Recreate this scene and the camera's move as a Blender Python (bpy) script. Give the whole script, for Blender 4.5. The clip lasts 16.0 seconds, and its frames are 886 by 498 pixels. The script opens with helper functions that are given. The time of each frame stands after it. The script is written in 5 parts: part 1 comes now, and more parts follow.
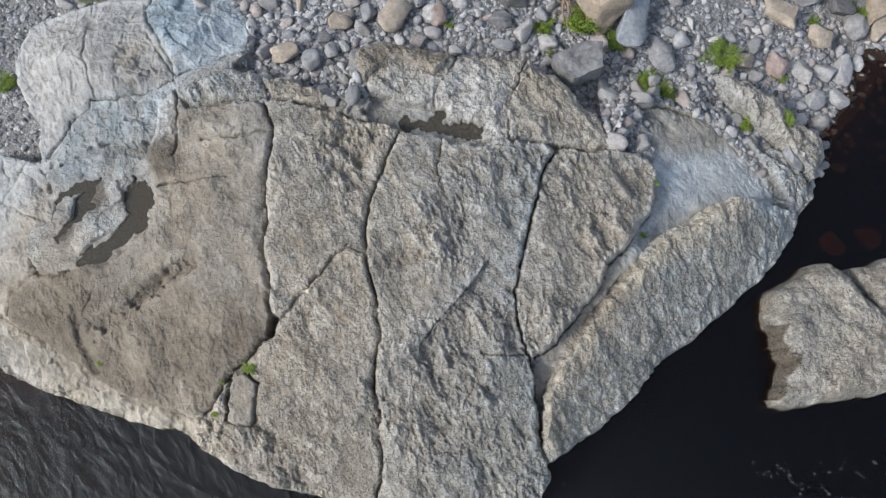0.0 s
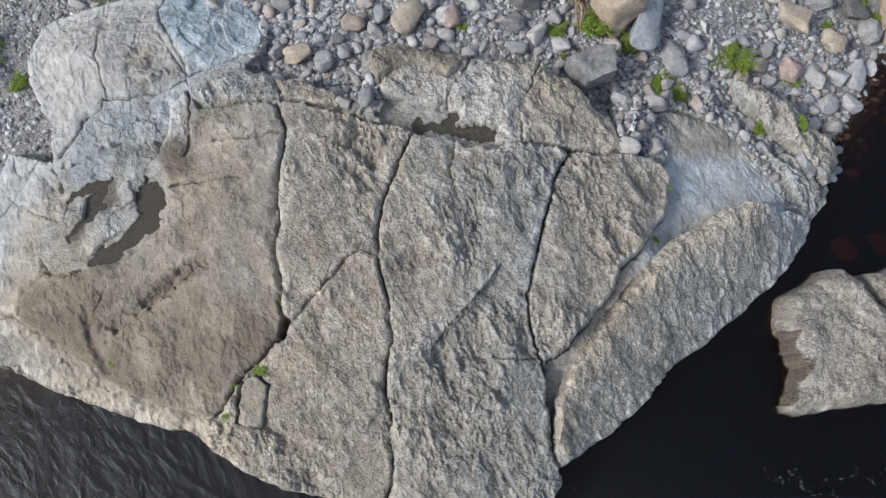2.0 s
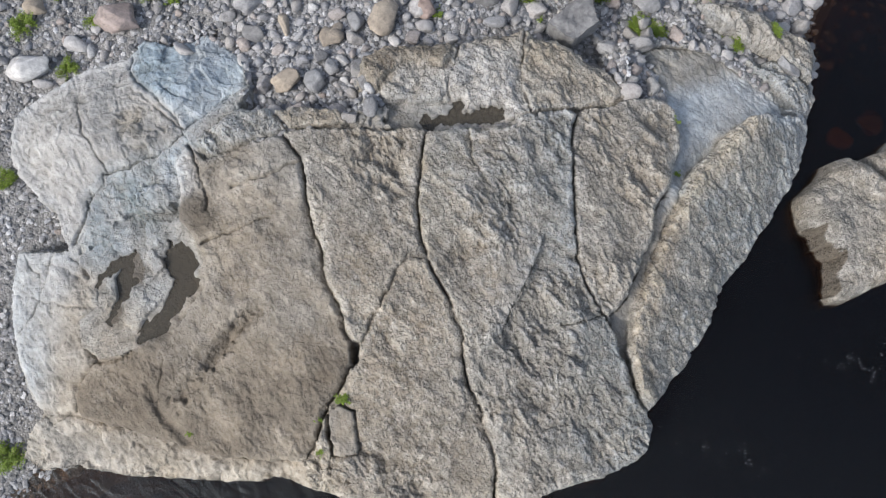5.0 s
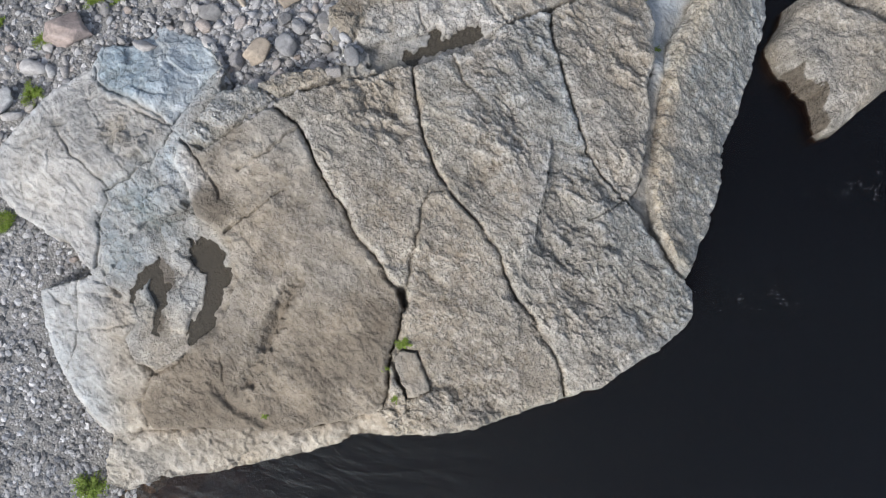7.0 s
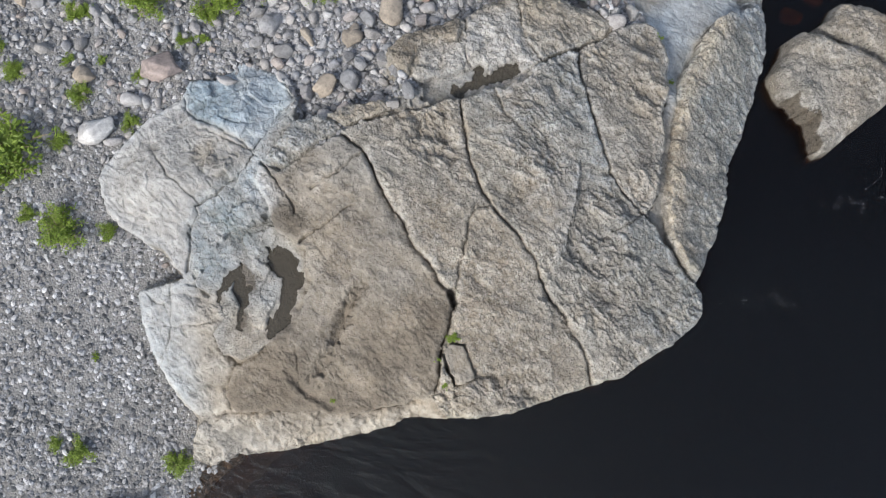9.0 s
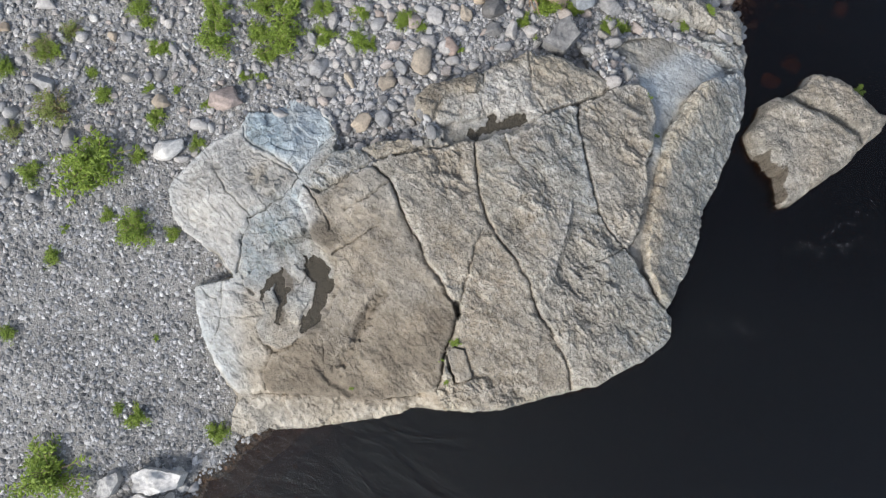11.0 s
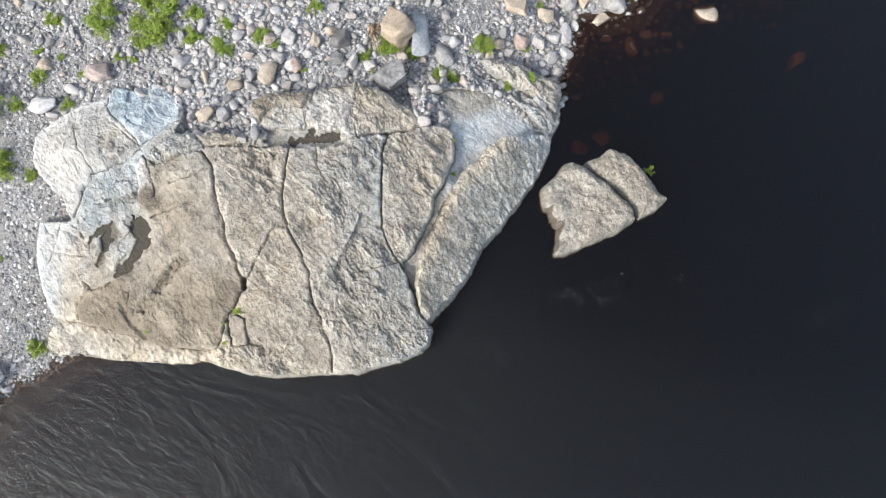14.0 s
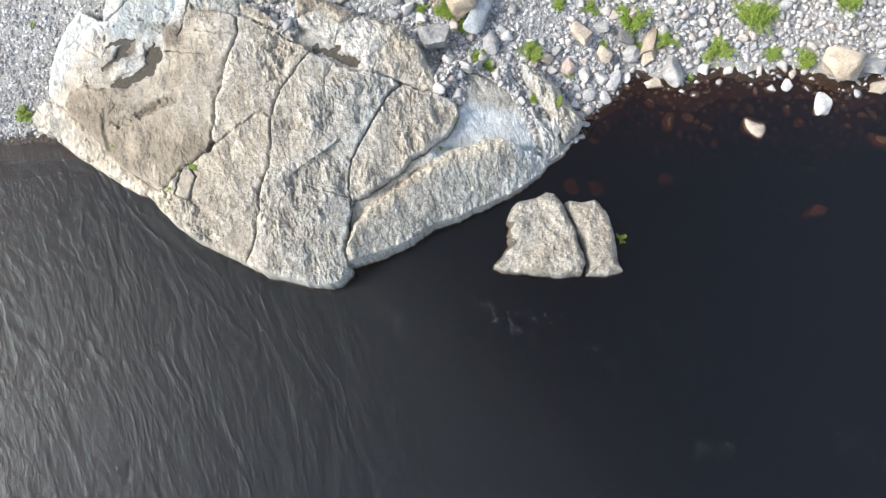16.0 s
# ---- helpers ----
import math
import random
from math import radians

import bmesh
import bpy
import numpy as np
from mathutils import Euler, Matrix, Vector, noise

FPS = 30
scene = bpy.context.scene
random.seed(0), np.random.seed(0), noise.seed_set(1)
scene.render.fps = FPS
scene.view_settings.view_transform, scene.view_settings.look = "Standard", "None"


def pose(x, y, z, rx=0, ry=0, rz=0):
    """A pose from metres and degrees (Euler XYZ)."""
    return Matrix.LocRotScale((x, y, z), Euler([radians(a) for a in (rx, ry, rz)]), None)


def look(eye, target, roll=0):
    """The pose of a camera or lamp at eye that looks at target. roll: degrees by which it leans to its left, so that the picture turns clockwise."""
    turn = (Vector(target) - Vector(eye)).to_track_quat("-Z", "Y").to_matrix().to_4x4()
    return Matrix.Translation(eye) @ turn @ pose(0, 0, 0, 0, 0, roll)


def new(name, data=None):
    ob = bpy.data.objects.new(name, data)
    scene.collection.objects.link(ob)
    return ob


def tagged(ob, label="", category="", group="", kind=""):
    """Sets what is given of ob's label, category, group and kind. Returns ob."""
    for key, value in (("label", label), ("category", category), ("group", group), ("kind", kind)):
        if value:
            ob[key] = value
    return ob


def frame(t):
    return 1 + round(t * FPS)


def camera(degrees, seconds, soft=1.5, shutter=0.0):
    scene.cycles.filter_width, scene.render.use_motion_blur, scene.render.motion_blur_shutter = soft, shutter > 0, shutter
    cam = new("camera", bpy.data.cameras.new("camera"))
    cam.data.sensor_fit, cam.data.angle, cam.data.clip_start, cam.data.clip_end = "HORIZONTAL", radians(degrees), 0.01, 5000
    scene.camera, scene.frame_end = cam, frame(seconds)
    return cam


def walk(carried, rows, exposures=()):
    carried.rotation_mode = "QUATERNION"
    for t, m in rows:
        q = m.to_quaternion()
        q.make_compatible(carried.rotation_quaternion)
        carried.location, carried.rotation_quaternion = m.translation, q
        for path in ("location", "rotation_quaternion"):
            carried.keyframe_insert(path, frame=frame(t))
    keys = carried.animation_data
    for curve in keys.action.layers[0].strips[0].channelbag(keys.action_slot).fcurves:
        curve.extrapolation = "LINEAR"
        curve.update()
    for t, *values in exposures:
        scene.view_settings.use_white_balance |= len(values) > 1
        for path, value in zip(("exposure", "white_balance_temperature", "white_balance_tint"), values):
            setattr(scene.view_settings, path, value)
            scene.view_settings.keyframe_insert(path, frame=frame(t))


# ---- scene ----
cam = camera(63.2, 16.0, 1.3)
PATH = [
    (0, (0.031, -0.139, 7.343), (0.026, 0.39, 5.414), -0.7),
    (0.5, (0.021, -0.13, 7.335), (0.014, 0.402, 5.407), -0.8),
    (1, (0.006, -0.132, 7.331), (-0.004, 0.402, 5.404), -1.1),
    (1.5, (-0.034, -0.11, 7.332), (-0.042, 0.42, 5.403), -1.0),
    (2, (-0.066, -0.108, 7.331), (-0.076, 0.421, 5.402), -0.8),
    (2.5, (-0.083, -0.125, 7.329), (-0.101, 0.409, 5.401), -0.8),
    (3, (-0.108, -0.147, 7.31), (-0.135, 0.394, 5.384), -1.7),
    (3.2, (-0.155, -0.139, 7.306), (-0.18, 0.4, 5.379), -1.8),
    (5.3, (-1.073, 0.142, 7.42), (-0.897, 0.532, 5.466), 3.4),
    (5.5, (-1.152, 0.139, 7.414), (-0.954, 0.484, 5.454), 4.6),
    (6, (-1.298, 0.12, 7.4), (-1.108, 0.4, 5.429), 4.3),
    (6.5, (-1.455, 0.19, 7.409), (-1.266, 0.454, 5.436), 5.7),
    (7, (-1.583, 0.252, 7.494), (-1.399, 0.508, 5.519), 5.7),
    (7.5, (-1.708, 0.289, 7.721), (-1.526, 0.547, 5.746), 5.3),
    (8, (-1.851, 0.309, 7.976), (-1.661, 0.573, 6.002), 5.7),
    (8.5, (-1.961, 0.338, 8.243), (-1.773, 0.604, 6.27), 5.3),
    (9, (-2.034, 0.356, 8.539), (-1.853, 0.628, 6.566), 3.7),
    (11.3, (-1.932, 0.234, 10.144), (-1.795, 0.543, 8.172), -2.0),
    (11.5, (-1.861, 0.173, 10.236), (-1.715, 0.484, 8.265), -0.7),
    (12, (-1.474, -0.045, 10.554), (-1.332, 0.27, 8.584), 0.5),
    (12.5, (-0.894, -0.337, 10.984), (-0.78, -0.01, 9.014), 1.2),
    (13, (-0.191, -0.711, 11.371), (-0.091, -0.369, 9.403), 1.5),
    (13.5, (0.458, -1.024, 11.531), (0.569, -0.678, 9.564), 3.0),
    (14, (0.947, -1.195, 11.554), (1.044, -0.851, 9.586), 1.1),
    (14.5, (1.479, -1.34, 11.57), (1.516, -0.994, 9.6), 0.5),
    (15, (2.091, -1.541, 11.681), (2.019, -1.195, 9.712), 1.7),
    (15.5, (2.575, -1.657, 11.725), (2.506, -1.309, 9.756), 2.6),
    (16, (2.796, -1.73, 11.702), (2.72, -1.379, 9.735), 1.6),
]
walk(cam, [(t, look(eye, target, roll)) for t, eye, target, roll in PATH],
     [(0, 0.25, 6000, 10), (5.5, 0.31, 6130, 12), (9, 0.33, 6150, 11), (11.5, 0.42, 6250, 10), (13, 0.64, 6280, 9), (14, 1.0, 6350, 10), (15, 1.22, 6280, 9), (16, 1.30, 6280, 9)])


# ---- light ----
SUN_AT = (-0.80, -0.30, 0.70)  # the way to the low, hazy sun
world = bpy.data.worlds.new("sky")
scene.world = world
world.use_nodes = True
wt = world.node_tree
sky = wt.nodes.new("ShaderNodeTexSky")
sky.sky_type = "NISHITA"
sky.sun_disc = False
sky.sun_elevation = math.asin(Vector(SUN_AT).normalized().z)
sky.sun_rotation = math.atan2(SUN_AT[0], SUN_AT[1])
sky.air_density, sky.dust_density, sky.ozone_density = 1.0, 2.4, 1.0
wt.nodes["Background"].inputs["Strength"].default_value = 0.15
haze = wt.nodes.new("ShaderNodeHueSaturation")
haze.inputs["Saturation"].default_value = 0.6
wt.links.new(sky.outputs[0], haze.inputs["Color"])
wt.links.new(haze.outputs[0], wt.nodes["Background"].inputs["Color"])
sun = new("sun", bpy.data.lights.new("sun", "SUN"))
sun.data.energy, sun.data.angle, sun.data.color = 2.6, radians(13), (1.0, 0.93, 0.84)
sun.matrix_world = look(Vector(SUN_AT) * 30, (0, 0, 0))


# ---- small tools ----
def mesh_np(name, verts, faces, material=None, smooth=True):
    """A mesh from arrays of vertices and of equal-sided faces."""
    me = bpy.data.meshes.new(name)
    faces = np.asarray(faces, np.int32)
    k = faces.shape[1]
    me.vertices.add(len(verts))
    me.vertices.foreach_set("co", np.asarray(verts, np.float32).ravel())
    me.loops.add(faces.size)
    me.loops.foreach_set("vertex_index", faces.ravel())
    me.polygons.add(len(faces))
    me.polygons.foreach_set("loop_start", np.arange(0, faces.size, k, dtype=np.int32))
    me.polygons.foreach_set("use_smooth", np.full(len(faces), smooth, bool))
    if material:
        me.materials.append(material)
    me.update(calc_edges=True)
    return me


def part(name, me, parent, label=""):
    ob = new(name, me)
    ob.parent = parent
    return tagged(ob, label) if label else ob


def lattice(ix, iy, seed):
    h = (ix.astype(np.int64) * 374761393 + iy.astype(np.int64) * 668265263 + seed * 1274126177) & 0xFFFFFFFF
    h = ((h ^ (h >> 13)) * 1103515245) & 0xFFFFFFFF
    return ((h ^ (h >> 16)) & 0xFFFF) / 32767.5 - 1.0


def vnoise(x, y, seed=0):
    """Smooth noise from -1 to 1 at many points."""
    ix, iy = np.floor(x), np.floor(y)
    fx, fy = x - ix, y - iy
    ux, uy = fx * fx * fx * (fx * (fx * 6 - 15) + 10), fy * fy * fy * (fy * (fy * 6 - 15) + 10)
    a, b = lattice(ix, iy, seed), lattice(ix + 1, iy, seed)
    c, d = lattice(ix, iy + 1, seed), lattice(ix + 1, iy + 1, seed)
    return (a + (b - a) * ux) * (1 - uy) + (c + (d - c) * ux) * uy


def fbm(x, y, seed=0, octaves=4, gain=0.5):
    out, amp, total = 0, 1.0, 0.0
    for i in range(octaves):
        ca, sa = math.cos(0.6 * i + 0.3), math.sin(0.6 * i + 0.3)
        out = out + amp * vnoise((x * ca - y * sa) * 2 ** i + 17.3 * i, (x * sa + y * ca) * 2 ** i - 9.1 * i, seed + i)
        total += amp
        amp *= gain
    return out / total


def blocks(x, y, size, seed):
    """Angular broken blocks: every cell of a jittered grid has a height and a tilt of its own."""
    gx0, gy0 = np.floor(x / size), np.floor(y / size)
    best, out = np.full(np.shape(x), 1e9), np.zeros(np.shape(x))
    for i in (-1, 0, 1):
        for j in (-1, 0, 1):
            cx, cy = gx0 + i, gy0 + j
            px = (cx + 0.5 + 0.45 * lattice(cx, cy, seed)) * size
            py = (cy + 0.5 + 0.45 * lattice(cx, cy, seed + 1)) * size
            d = np.abs(x - px) + np.abs(y - py) + 0.3 * np.abs(x - px - y + py)
            h = lattice(cx, cy, seed + 2) + 1.2 * (lattice(cx, cy, seed + 3) * (x - px) + lattice(cx, cy, seed + 4) * (y - py)) / size
            out = np.where(d < best, h, out)
            best = np.minimum(d, best)
    return out


def joints(x, y, size, seed):
    """Nearness to the joints between angular blocks: 0 on a joint, growing away from it."""
    gx0, gy0 = np.floor(x / size), np.floor(y / size)
    first, second = np.full(np.shape(x), 1e9), np.full(np.shape(x), 1e9)
    for i in (-1, 0, 1):
        for j in (-1, 0, 1):
            cx, cy = gx0 + i, gy0 + j
            d = np.hypot(x - (cx + 0.5 + 0.45 * lattice(cx, cy, seed)) * size, y - (cy + 0.5 + 0.45 * lattice(cx, cy, seed + 1)) * size)
            second = np.minimum(second, np.maximum(first, d))
            first = np.minimum(first, d)
    return second - first


def ramp(v, lo, hi):
    k = np.clip((v - lo) / (hi - lo), 0, 1)
    return k * k * (3 - 2 * k)


def terrace(n, k, edge):
    """Noise cut into k flat treads a unit with short steep risers."""
    v = n * k
    f = np.floor(v)
    return (f + ramp(v - f, 1 - edge, 1) + 0.25 * (v - f)) / k


def soften(a, r):
    """A running mean over r cells each way, twice."""
    for _ in range(2):
        for axis in (0, 1):
            c = np.cumsum(np.concatenate([np.repeat(np.take(a, [0], axis), r + 1, axis), a, np.repeat(np.take(a, [-1], axis), r, axis)], axis), axis)
            n_a = a.shape[axis]
            a = (np.take(c, np.arange(2 * r + 1, 2 * r + 1 + n_a), axis) - np.take(c, np.arange(n_a), axis)) / (2 * r + 1)
    return a



# ---- materials ----
def material(name, rough=0.85, spec=0.35):
    m = bpy.data.materials.new(name)
    m.use_nodes = True
    nt = m.node_tree
    b = nt.nodes["Principled BSDF"]
    b.inputs["Roughness"].default_value = rough
    b.inputs["Specular IOR Level"].default_value = spec
    return m, nt, b


def node(nt, kind, **values):
    n = nt.nodes.new(kind)
    for k, v in values.items():
        n.inputs[k.replace("_", " ")].default_value = v
    return n


def tex(nt, scale, detail=6, rough=0.6, where=None, distortion=0.0):
    n = node(nt, "ShaderNodeTexNoise", Scale=scale, Detail=detail, Roughness=rough, Distortion=distortion)
    if where:
        nt.links.new(where, n.inputs["Vector"])
    return n.outputs["Fac"]


def stops(nt, fac, *pairs):
    n = nt.nodes.new("ShaderNodeValToRGB")
    e = n.color_ramp.elements
    while len(e) < len(pairs):
        e.new(0.5)
    for el, (at, col) in zip(e, pairs):
        el.position = at
        el.color = (*col, 1) if len(col) == 3 else col
    nt.links.new(fac, n.inputs["Fac"])
    return n.outputs["Color"]


def blend(nt, fac, a, b, how="MIX"):
    n = nt.nodes.new("ShaderNodeMix")
    n.data_type, n.blend_type = "RGBA", how
    for sock, v in ((n.inputs[0], fac), (n.inputs[6], a), (n.inputs[7], b)):
        if isinstance(v, (int, float)):
            sock.default_value = v
        elif isinstance(v, tuple):
            sock.default_value = (*v, 1)
        else:
            nt.links.new(v, sock)
    return n.outputs[2]


def calc(nt, op, a, b=0.0, c=0.0):
    n = nt.nodes.new("ShaderNodeMath")
    n.operation = op
    for sock, v in zip(n.inputs, (a, b, c)):
        if isinstance(v, (int, float)):
            sock.default_value = v
        else:
            nt.links.new(v, sock)
    return n.outputs[0]


def bump(nt, b, height, strength, distance, under=None):
    n = node(nt, "ShaderNodeBump", Strength=strength, Distance=distance)
    nt.links.new(height, n.inputs["Height"])
    if under:
        nt.links.new(under, n.inputs["Normal"])
    if b:
        nt.links.new(n.outputs[0], b.inputs["Normal"])
    return n.outputs[0]


def rock_material():
    """Weathered river rock. The point attribute tone holds: paleness, warmth, brown of wet silty or darkened rock."""
    m, nt, b = material("weathered_rock", 0.88, 0.3)
    at = nt.nodes.new("ShaderNodeAttribute")
    at.attribute_name = "tone"
    sep = nt.nodes.new("ShaderNodeSeparateColor")
    nt.links.new(at.outputs["Color"], sep.inputs[0])
    pos = nt.nodes.new("ShaderNodeTexCoord").outputs["Object"]
    gr = nt.nodes.new("ShaderNodeAttribute")
    gr.attribute_name = "grit"
    grit = gr.outputs["Fac"]
    broad = tex(nt, 1.3, 5, 0.6, pos)
    mottle = tex(nt, 9, 5, 0.6, pos, 0.6)
    fine = tex(nt, 46, 3, 0.5, pos)
    grain = tex(nt, 220, 3, 0.6, pos)
    grey = stops(nt, mottle, (0.30, (0.152, 0.145, 0.127)), (0.48, (0.214, 0.204, 0.178)), (0.68, (0.296, 0.282, 0.245)))
    brown = stops(nt, mottle, (0.30, (0.172, 0.142, 0.103)), (0.5, (0.232, 0.196, 0.146)), (0.7, (0.300, 0.258, 0.196)))
    pale = stops(nt, mottle, (0.28, (0.300, 0.296, 0.280)), (0.5, (0.424, 0.420, 0.402)), (0.7, (0.525, 0.520, 0.502)))
    warm = calc(nt, "ADD", sep.outputs[1], calc(nt, "MULTIPLY", calc(nt, "SUBTRACT", broad, 0.5), 2.6))
    col = blend(nt, warm, grey, brown)
    cream = blend(nt, 1.0, pale, (1.05, 0.94, 0.75), "MULTIPLY")
    tawny = nt.nodes.new("ShaderNodeClamp")
    nt.links.new(calc(nt, "MULTIPLY_ADD", sep.outputs[1], 1.1, -0.15), tawny.inputs[0])
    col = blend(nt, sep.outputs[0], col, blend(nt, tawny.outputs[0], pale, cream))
    slate_tone = stops(nt, mottle, (0.28, (0.66, 0.87, 1.06)), (0.7, (0.80, 0.98, 1.14)))
    col = blend(nt, at.outputs["Alpha"], col, blend(nt, 1.0, col, slate_tone, "MULTIPLY"))
    col = blend(nt, calc(nt, "MULTIPLY", sep.outputs[2], 0.9), col, (0.116, 0.097, 0.073))
    turn = node(nt, "ShaderNodeMapping", Rotation=(0, 0, radians(-25)))
    nt.links.new(pos, turn.inputs["Vector"])
    long = node(nt, "ShaderNodeMapping", Scale=(1.0, 0.68, 1.0))
    nt.links.new(turn.outputs[0], long.inputs["Vector"])
    dry = calc(nt, "MULTIPLY", grit, calc(nt, "MULTIPLY_ADD", sep.outputs[2], -0.9, 1.0))
    fleck = stops(nt, tex(nt, 17, 4, 0.58, long.outputs[0], 0.9), (0.5, (0, 0, 0)), (0.58, (1, 1, 1)))
    where = stops(nt, tex(nt, 3.2, 4, 0.6, pos), (0.36, (0.15, 0.15, 0.15)), (0.62, (1, 1, 1)))
    amount = calc(nt, "MULTIPLY", calc(nt, "MULTIPLY", fleck, where), calc(nt, "MULTIPLY", dry, 0.48))
    col = blend(nt, amount, col, (0.52, 0.49, 0.435))
    # pale lines on flake edges: their lit rims put into the colour
    thread = calc(nt, "ABSOLUTE", calc(nt, "SUBTRACT", tex(nt, 24, 3, 0.55, pos, 0.7), 0.5))
    thread = stops(nt, thread, (0.0, (1, 1, 1)), (0.085, (0, 0, 0)))
    broken = stops(nt, tex(nt, 13, 3, 0.6, pos), (0.44, (0, 0, 0)), (0.56, (1, 1, 1)))
    flake = calc(nt, "MULTIPLY", thread, broken)
    col = blend(nt, calc(nt, "MULTIPLY", flake, calc(nt, "MULTIPLY", dry, 0.6)), col, (0.54, 0.51, 0.45))
    shade = stops(nt, tex(nt, 70, 3, 0.55, pos), (0.36, (0.55, 0.54, 0.52)), (0.46, (1, 1, 1)))
    col = blend(nt, calc(nt, "MULTIPLY", grit, 0.45), col, shade, "MULTIPLY")
    dull = stops(nt, tex(nt, 6.5, 5, 0.66, pos, 0.9), (0.53, (1, 1, 1)), (0.66, (0.64, 0.63, 0.58)))
    col = blend(nt, calc(nt, "MULTIPLY_ADD", grit, 0.3, 0.2), col, dull, "MULTIPLY")
    speck = stops(nt, fine, (0.32, (0.66, 0.66, 0.66)), (0.5, (1, 1, 1)), (0.70, (1.32, 1.31, 1.29)))
    col = blend(nt, calc(nt, "MULTIPLY", grit, 0.65), col, speck, "MULTIPLY")
    col = blend(nt, 0.55, col, stops(nt, tex(nt, 2.6, 5, 0.62, pos, 0.6), (0.33, (0.66, 0.65, 0.63)), (0.5, (1, 1, 1)), (0.66, (1.2, 1.2, 1.18))), "MULTIPLY")
    pits = stops(nt, grain, (0.34, (0.7, 0.7, 0.7)), (0.5, (1.02, 1.02, 1.02)))
    col = blend(nt, calc(nt, "MULTIPLY", grit, 0.25), col, pits, "MULTIPLY")
    nt.links.new(col, b.inputs["Base Color"])
    knob = tex(nt, 15, 4, 0.55, long.outputs[0], 0.5)
    first = bump(nt, None, calc(nt, "MULTIPLY", knob, grit), 0.9, 0.034)
    first = bump(nt, None, calc(nt, "MULTIPLY", flake, grit), 1.0, 0.011, first)
    second = bump(nt, None, calc(nt, "MULTIPLY", fine, grit), 0.85, 0.02, first)
    bump(nt, b, grain, 0.2, 0.005, second)
    return m


def stone_material(name, *tones, per="object", rough=0.8):
    """Stone whose tone is picked at random from a row of tones, with streaks and grain."""
    m, nt, b = material(name, rough, 0.3)
    pos = nt.nodes.new("ShaderNodeTexCoord").outputs["Object"]
    if per == "object":
        rnd = nt.nodes.new("ShaderNodeObjectInfo").outputs["Random"]
    else:
        rnd = nt.nodes.new("ShaderNodeNewGeometry").outputs["Random Per Island"]
    shift = nt.nodes.new("ShaderNodeVectorMath")
    shift.operation = "MULTIPLY_ADD"
    shift.inputs[2].default_value = (0, 0, 0)
    nt.links.new(pos, shift.inputs[0])
    shift.inputs[1].default_value = (1, 1, 1)
    off = nt.nodes.new("ShaderNodeVectorMath")
    off.operation = "SCALE"
    off.inputs[0].default_value = (37.0, 53.0, 71.0)
    nt.links.new(rnd, off.inputs["Scale"])
    nt.links.new(off.outputs[0], shift.inputs[2])
    tone = stops(nt, rnd, *[(i / (len(tones) - 1), c) for i, c in enumerate(tones)])
    size = 9 if per == "island" else 3
    n = tex(nt, size, 5, 0.65, shift.outputs[0], 0.8)
    g = tex(nt, size * 8, 4, 0.7, shift.outputs[0])
    shade = stops(nt, n, (0.3, (0.66, 0.64, 0.62)), (0.5, (1, 1, 1)), (0.7, (1.22, 1.22, 1.22)))
    col = blend(nt, 0.85, tone, shade, "MULTIPLY")
    speck = stops(nt, g, (0.33, (0.68, 0.68, 0.68)), (0.55, (1.06, 1.06, 1.06)))
    vein = calc(nt, "ABSOLUTE", calc(nt, "SUBTRACT", tex(nt, size * 0.9, 4, 0.6, shift.outputs[0], 1.6), 0.5))
    col = blend(nt, 0.5, col, stops(nt, vein, (0.0, (1.35, 1.34, 1.3)), (0.035, (1, 1, 1)), (0.2, (0.85, 0.85, 0.85))), "MULTIPLY")
    col = blend(nt, 0.85, col, speck, "MULTIPLY")
    nt.links.new(col, b.inputs["Base Color"])
    bump(nt, b, g, 0.5, 0.011, bump(nt, None, n, 0.45, 0.04))
    return m


def gravel_bed_material():
    m, nt, b = material("fine_gravel", 0.9, 0.25)
    pos = nt.nodes.new("ShaderNodeTexCoord").outputs["Object"]
    v = node(nt, "ShaderNodeTexVoronoi", Scale=42.0)
    nt.links.new(pos, v.inputs["Vector"])
    g = tex(nt, 130, 4, 0.7, pos)
    broad = tex(nt, 1.1, 5, 0.6, pos)
    sep = nt.nodes.new("ShaderNodeSeparateColor")
    nt.links.new(v.outputs["Color"], sep.inputs[0])
    stone = stops(nt, sep.outputs[0], (0.0, (0.18, 0.178, 0.17)), (0.5, (0.29, 0.284, 0.27)), (1.0, (0.44, 0.43, 0.41)))
    sand = stops(nt, g, (0.3, (0.15, 0.148, 0.14)), (0.7, (0.32, 0.315, 0.30)))
    near = stops(nt, v.outputs["Distance"], (0.25, (1, 1, 1)), (0.5, (0, 0, 0)))
    col = blend(nt, near, sand, stone)
    col = blend(nt, 0.6, col, stops(nt, broad, (0.35, (0.75, 0.75, 0.74)), (0.65, (1.1, 1.1, 1.1))), "MULTIPLY")
    # silt and brown algae cover the bed under the water line
    sepz = nt.nodes.new("ShaderNodeSeparateXYZ")
    nt.links.new(pos, sepz.inputs[0])
    wet = stops(nt, calc(nt, "ADD", calc(nt, "MULTIPLY", sepz.outputs[2], 4.0), 0.75), (0.0, (1, 1, 1)), (0.75, (0, 0, 0)))
    col = blend(nt, wet, col, (0.12, 0.082, 0.048))
    nt.links.new(col, b.inputs["Base Color"])
    bump(nt, b, g, 0.5, 0.01, bump(nt, None, v.outputs["Distance"], 0.6, 0.02))
    return m


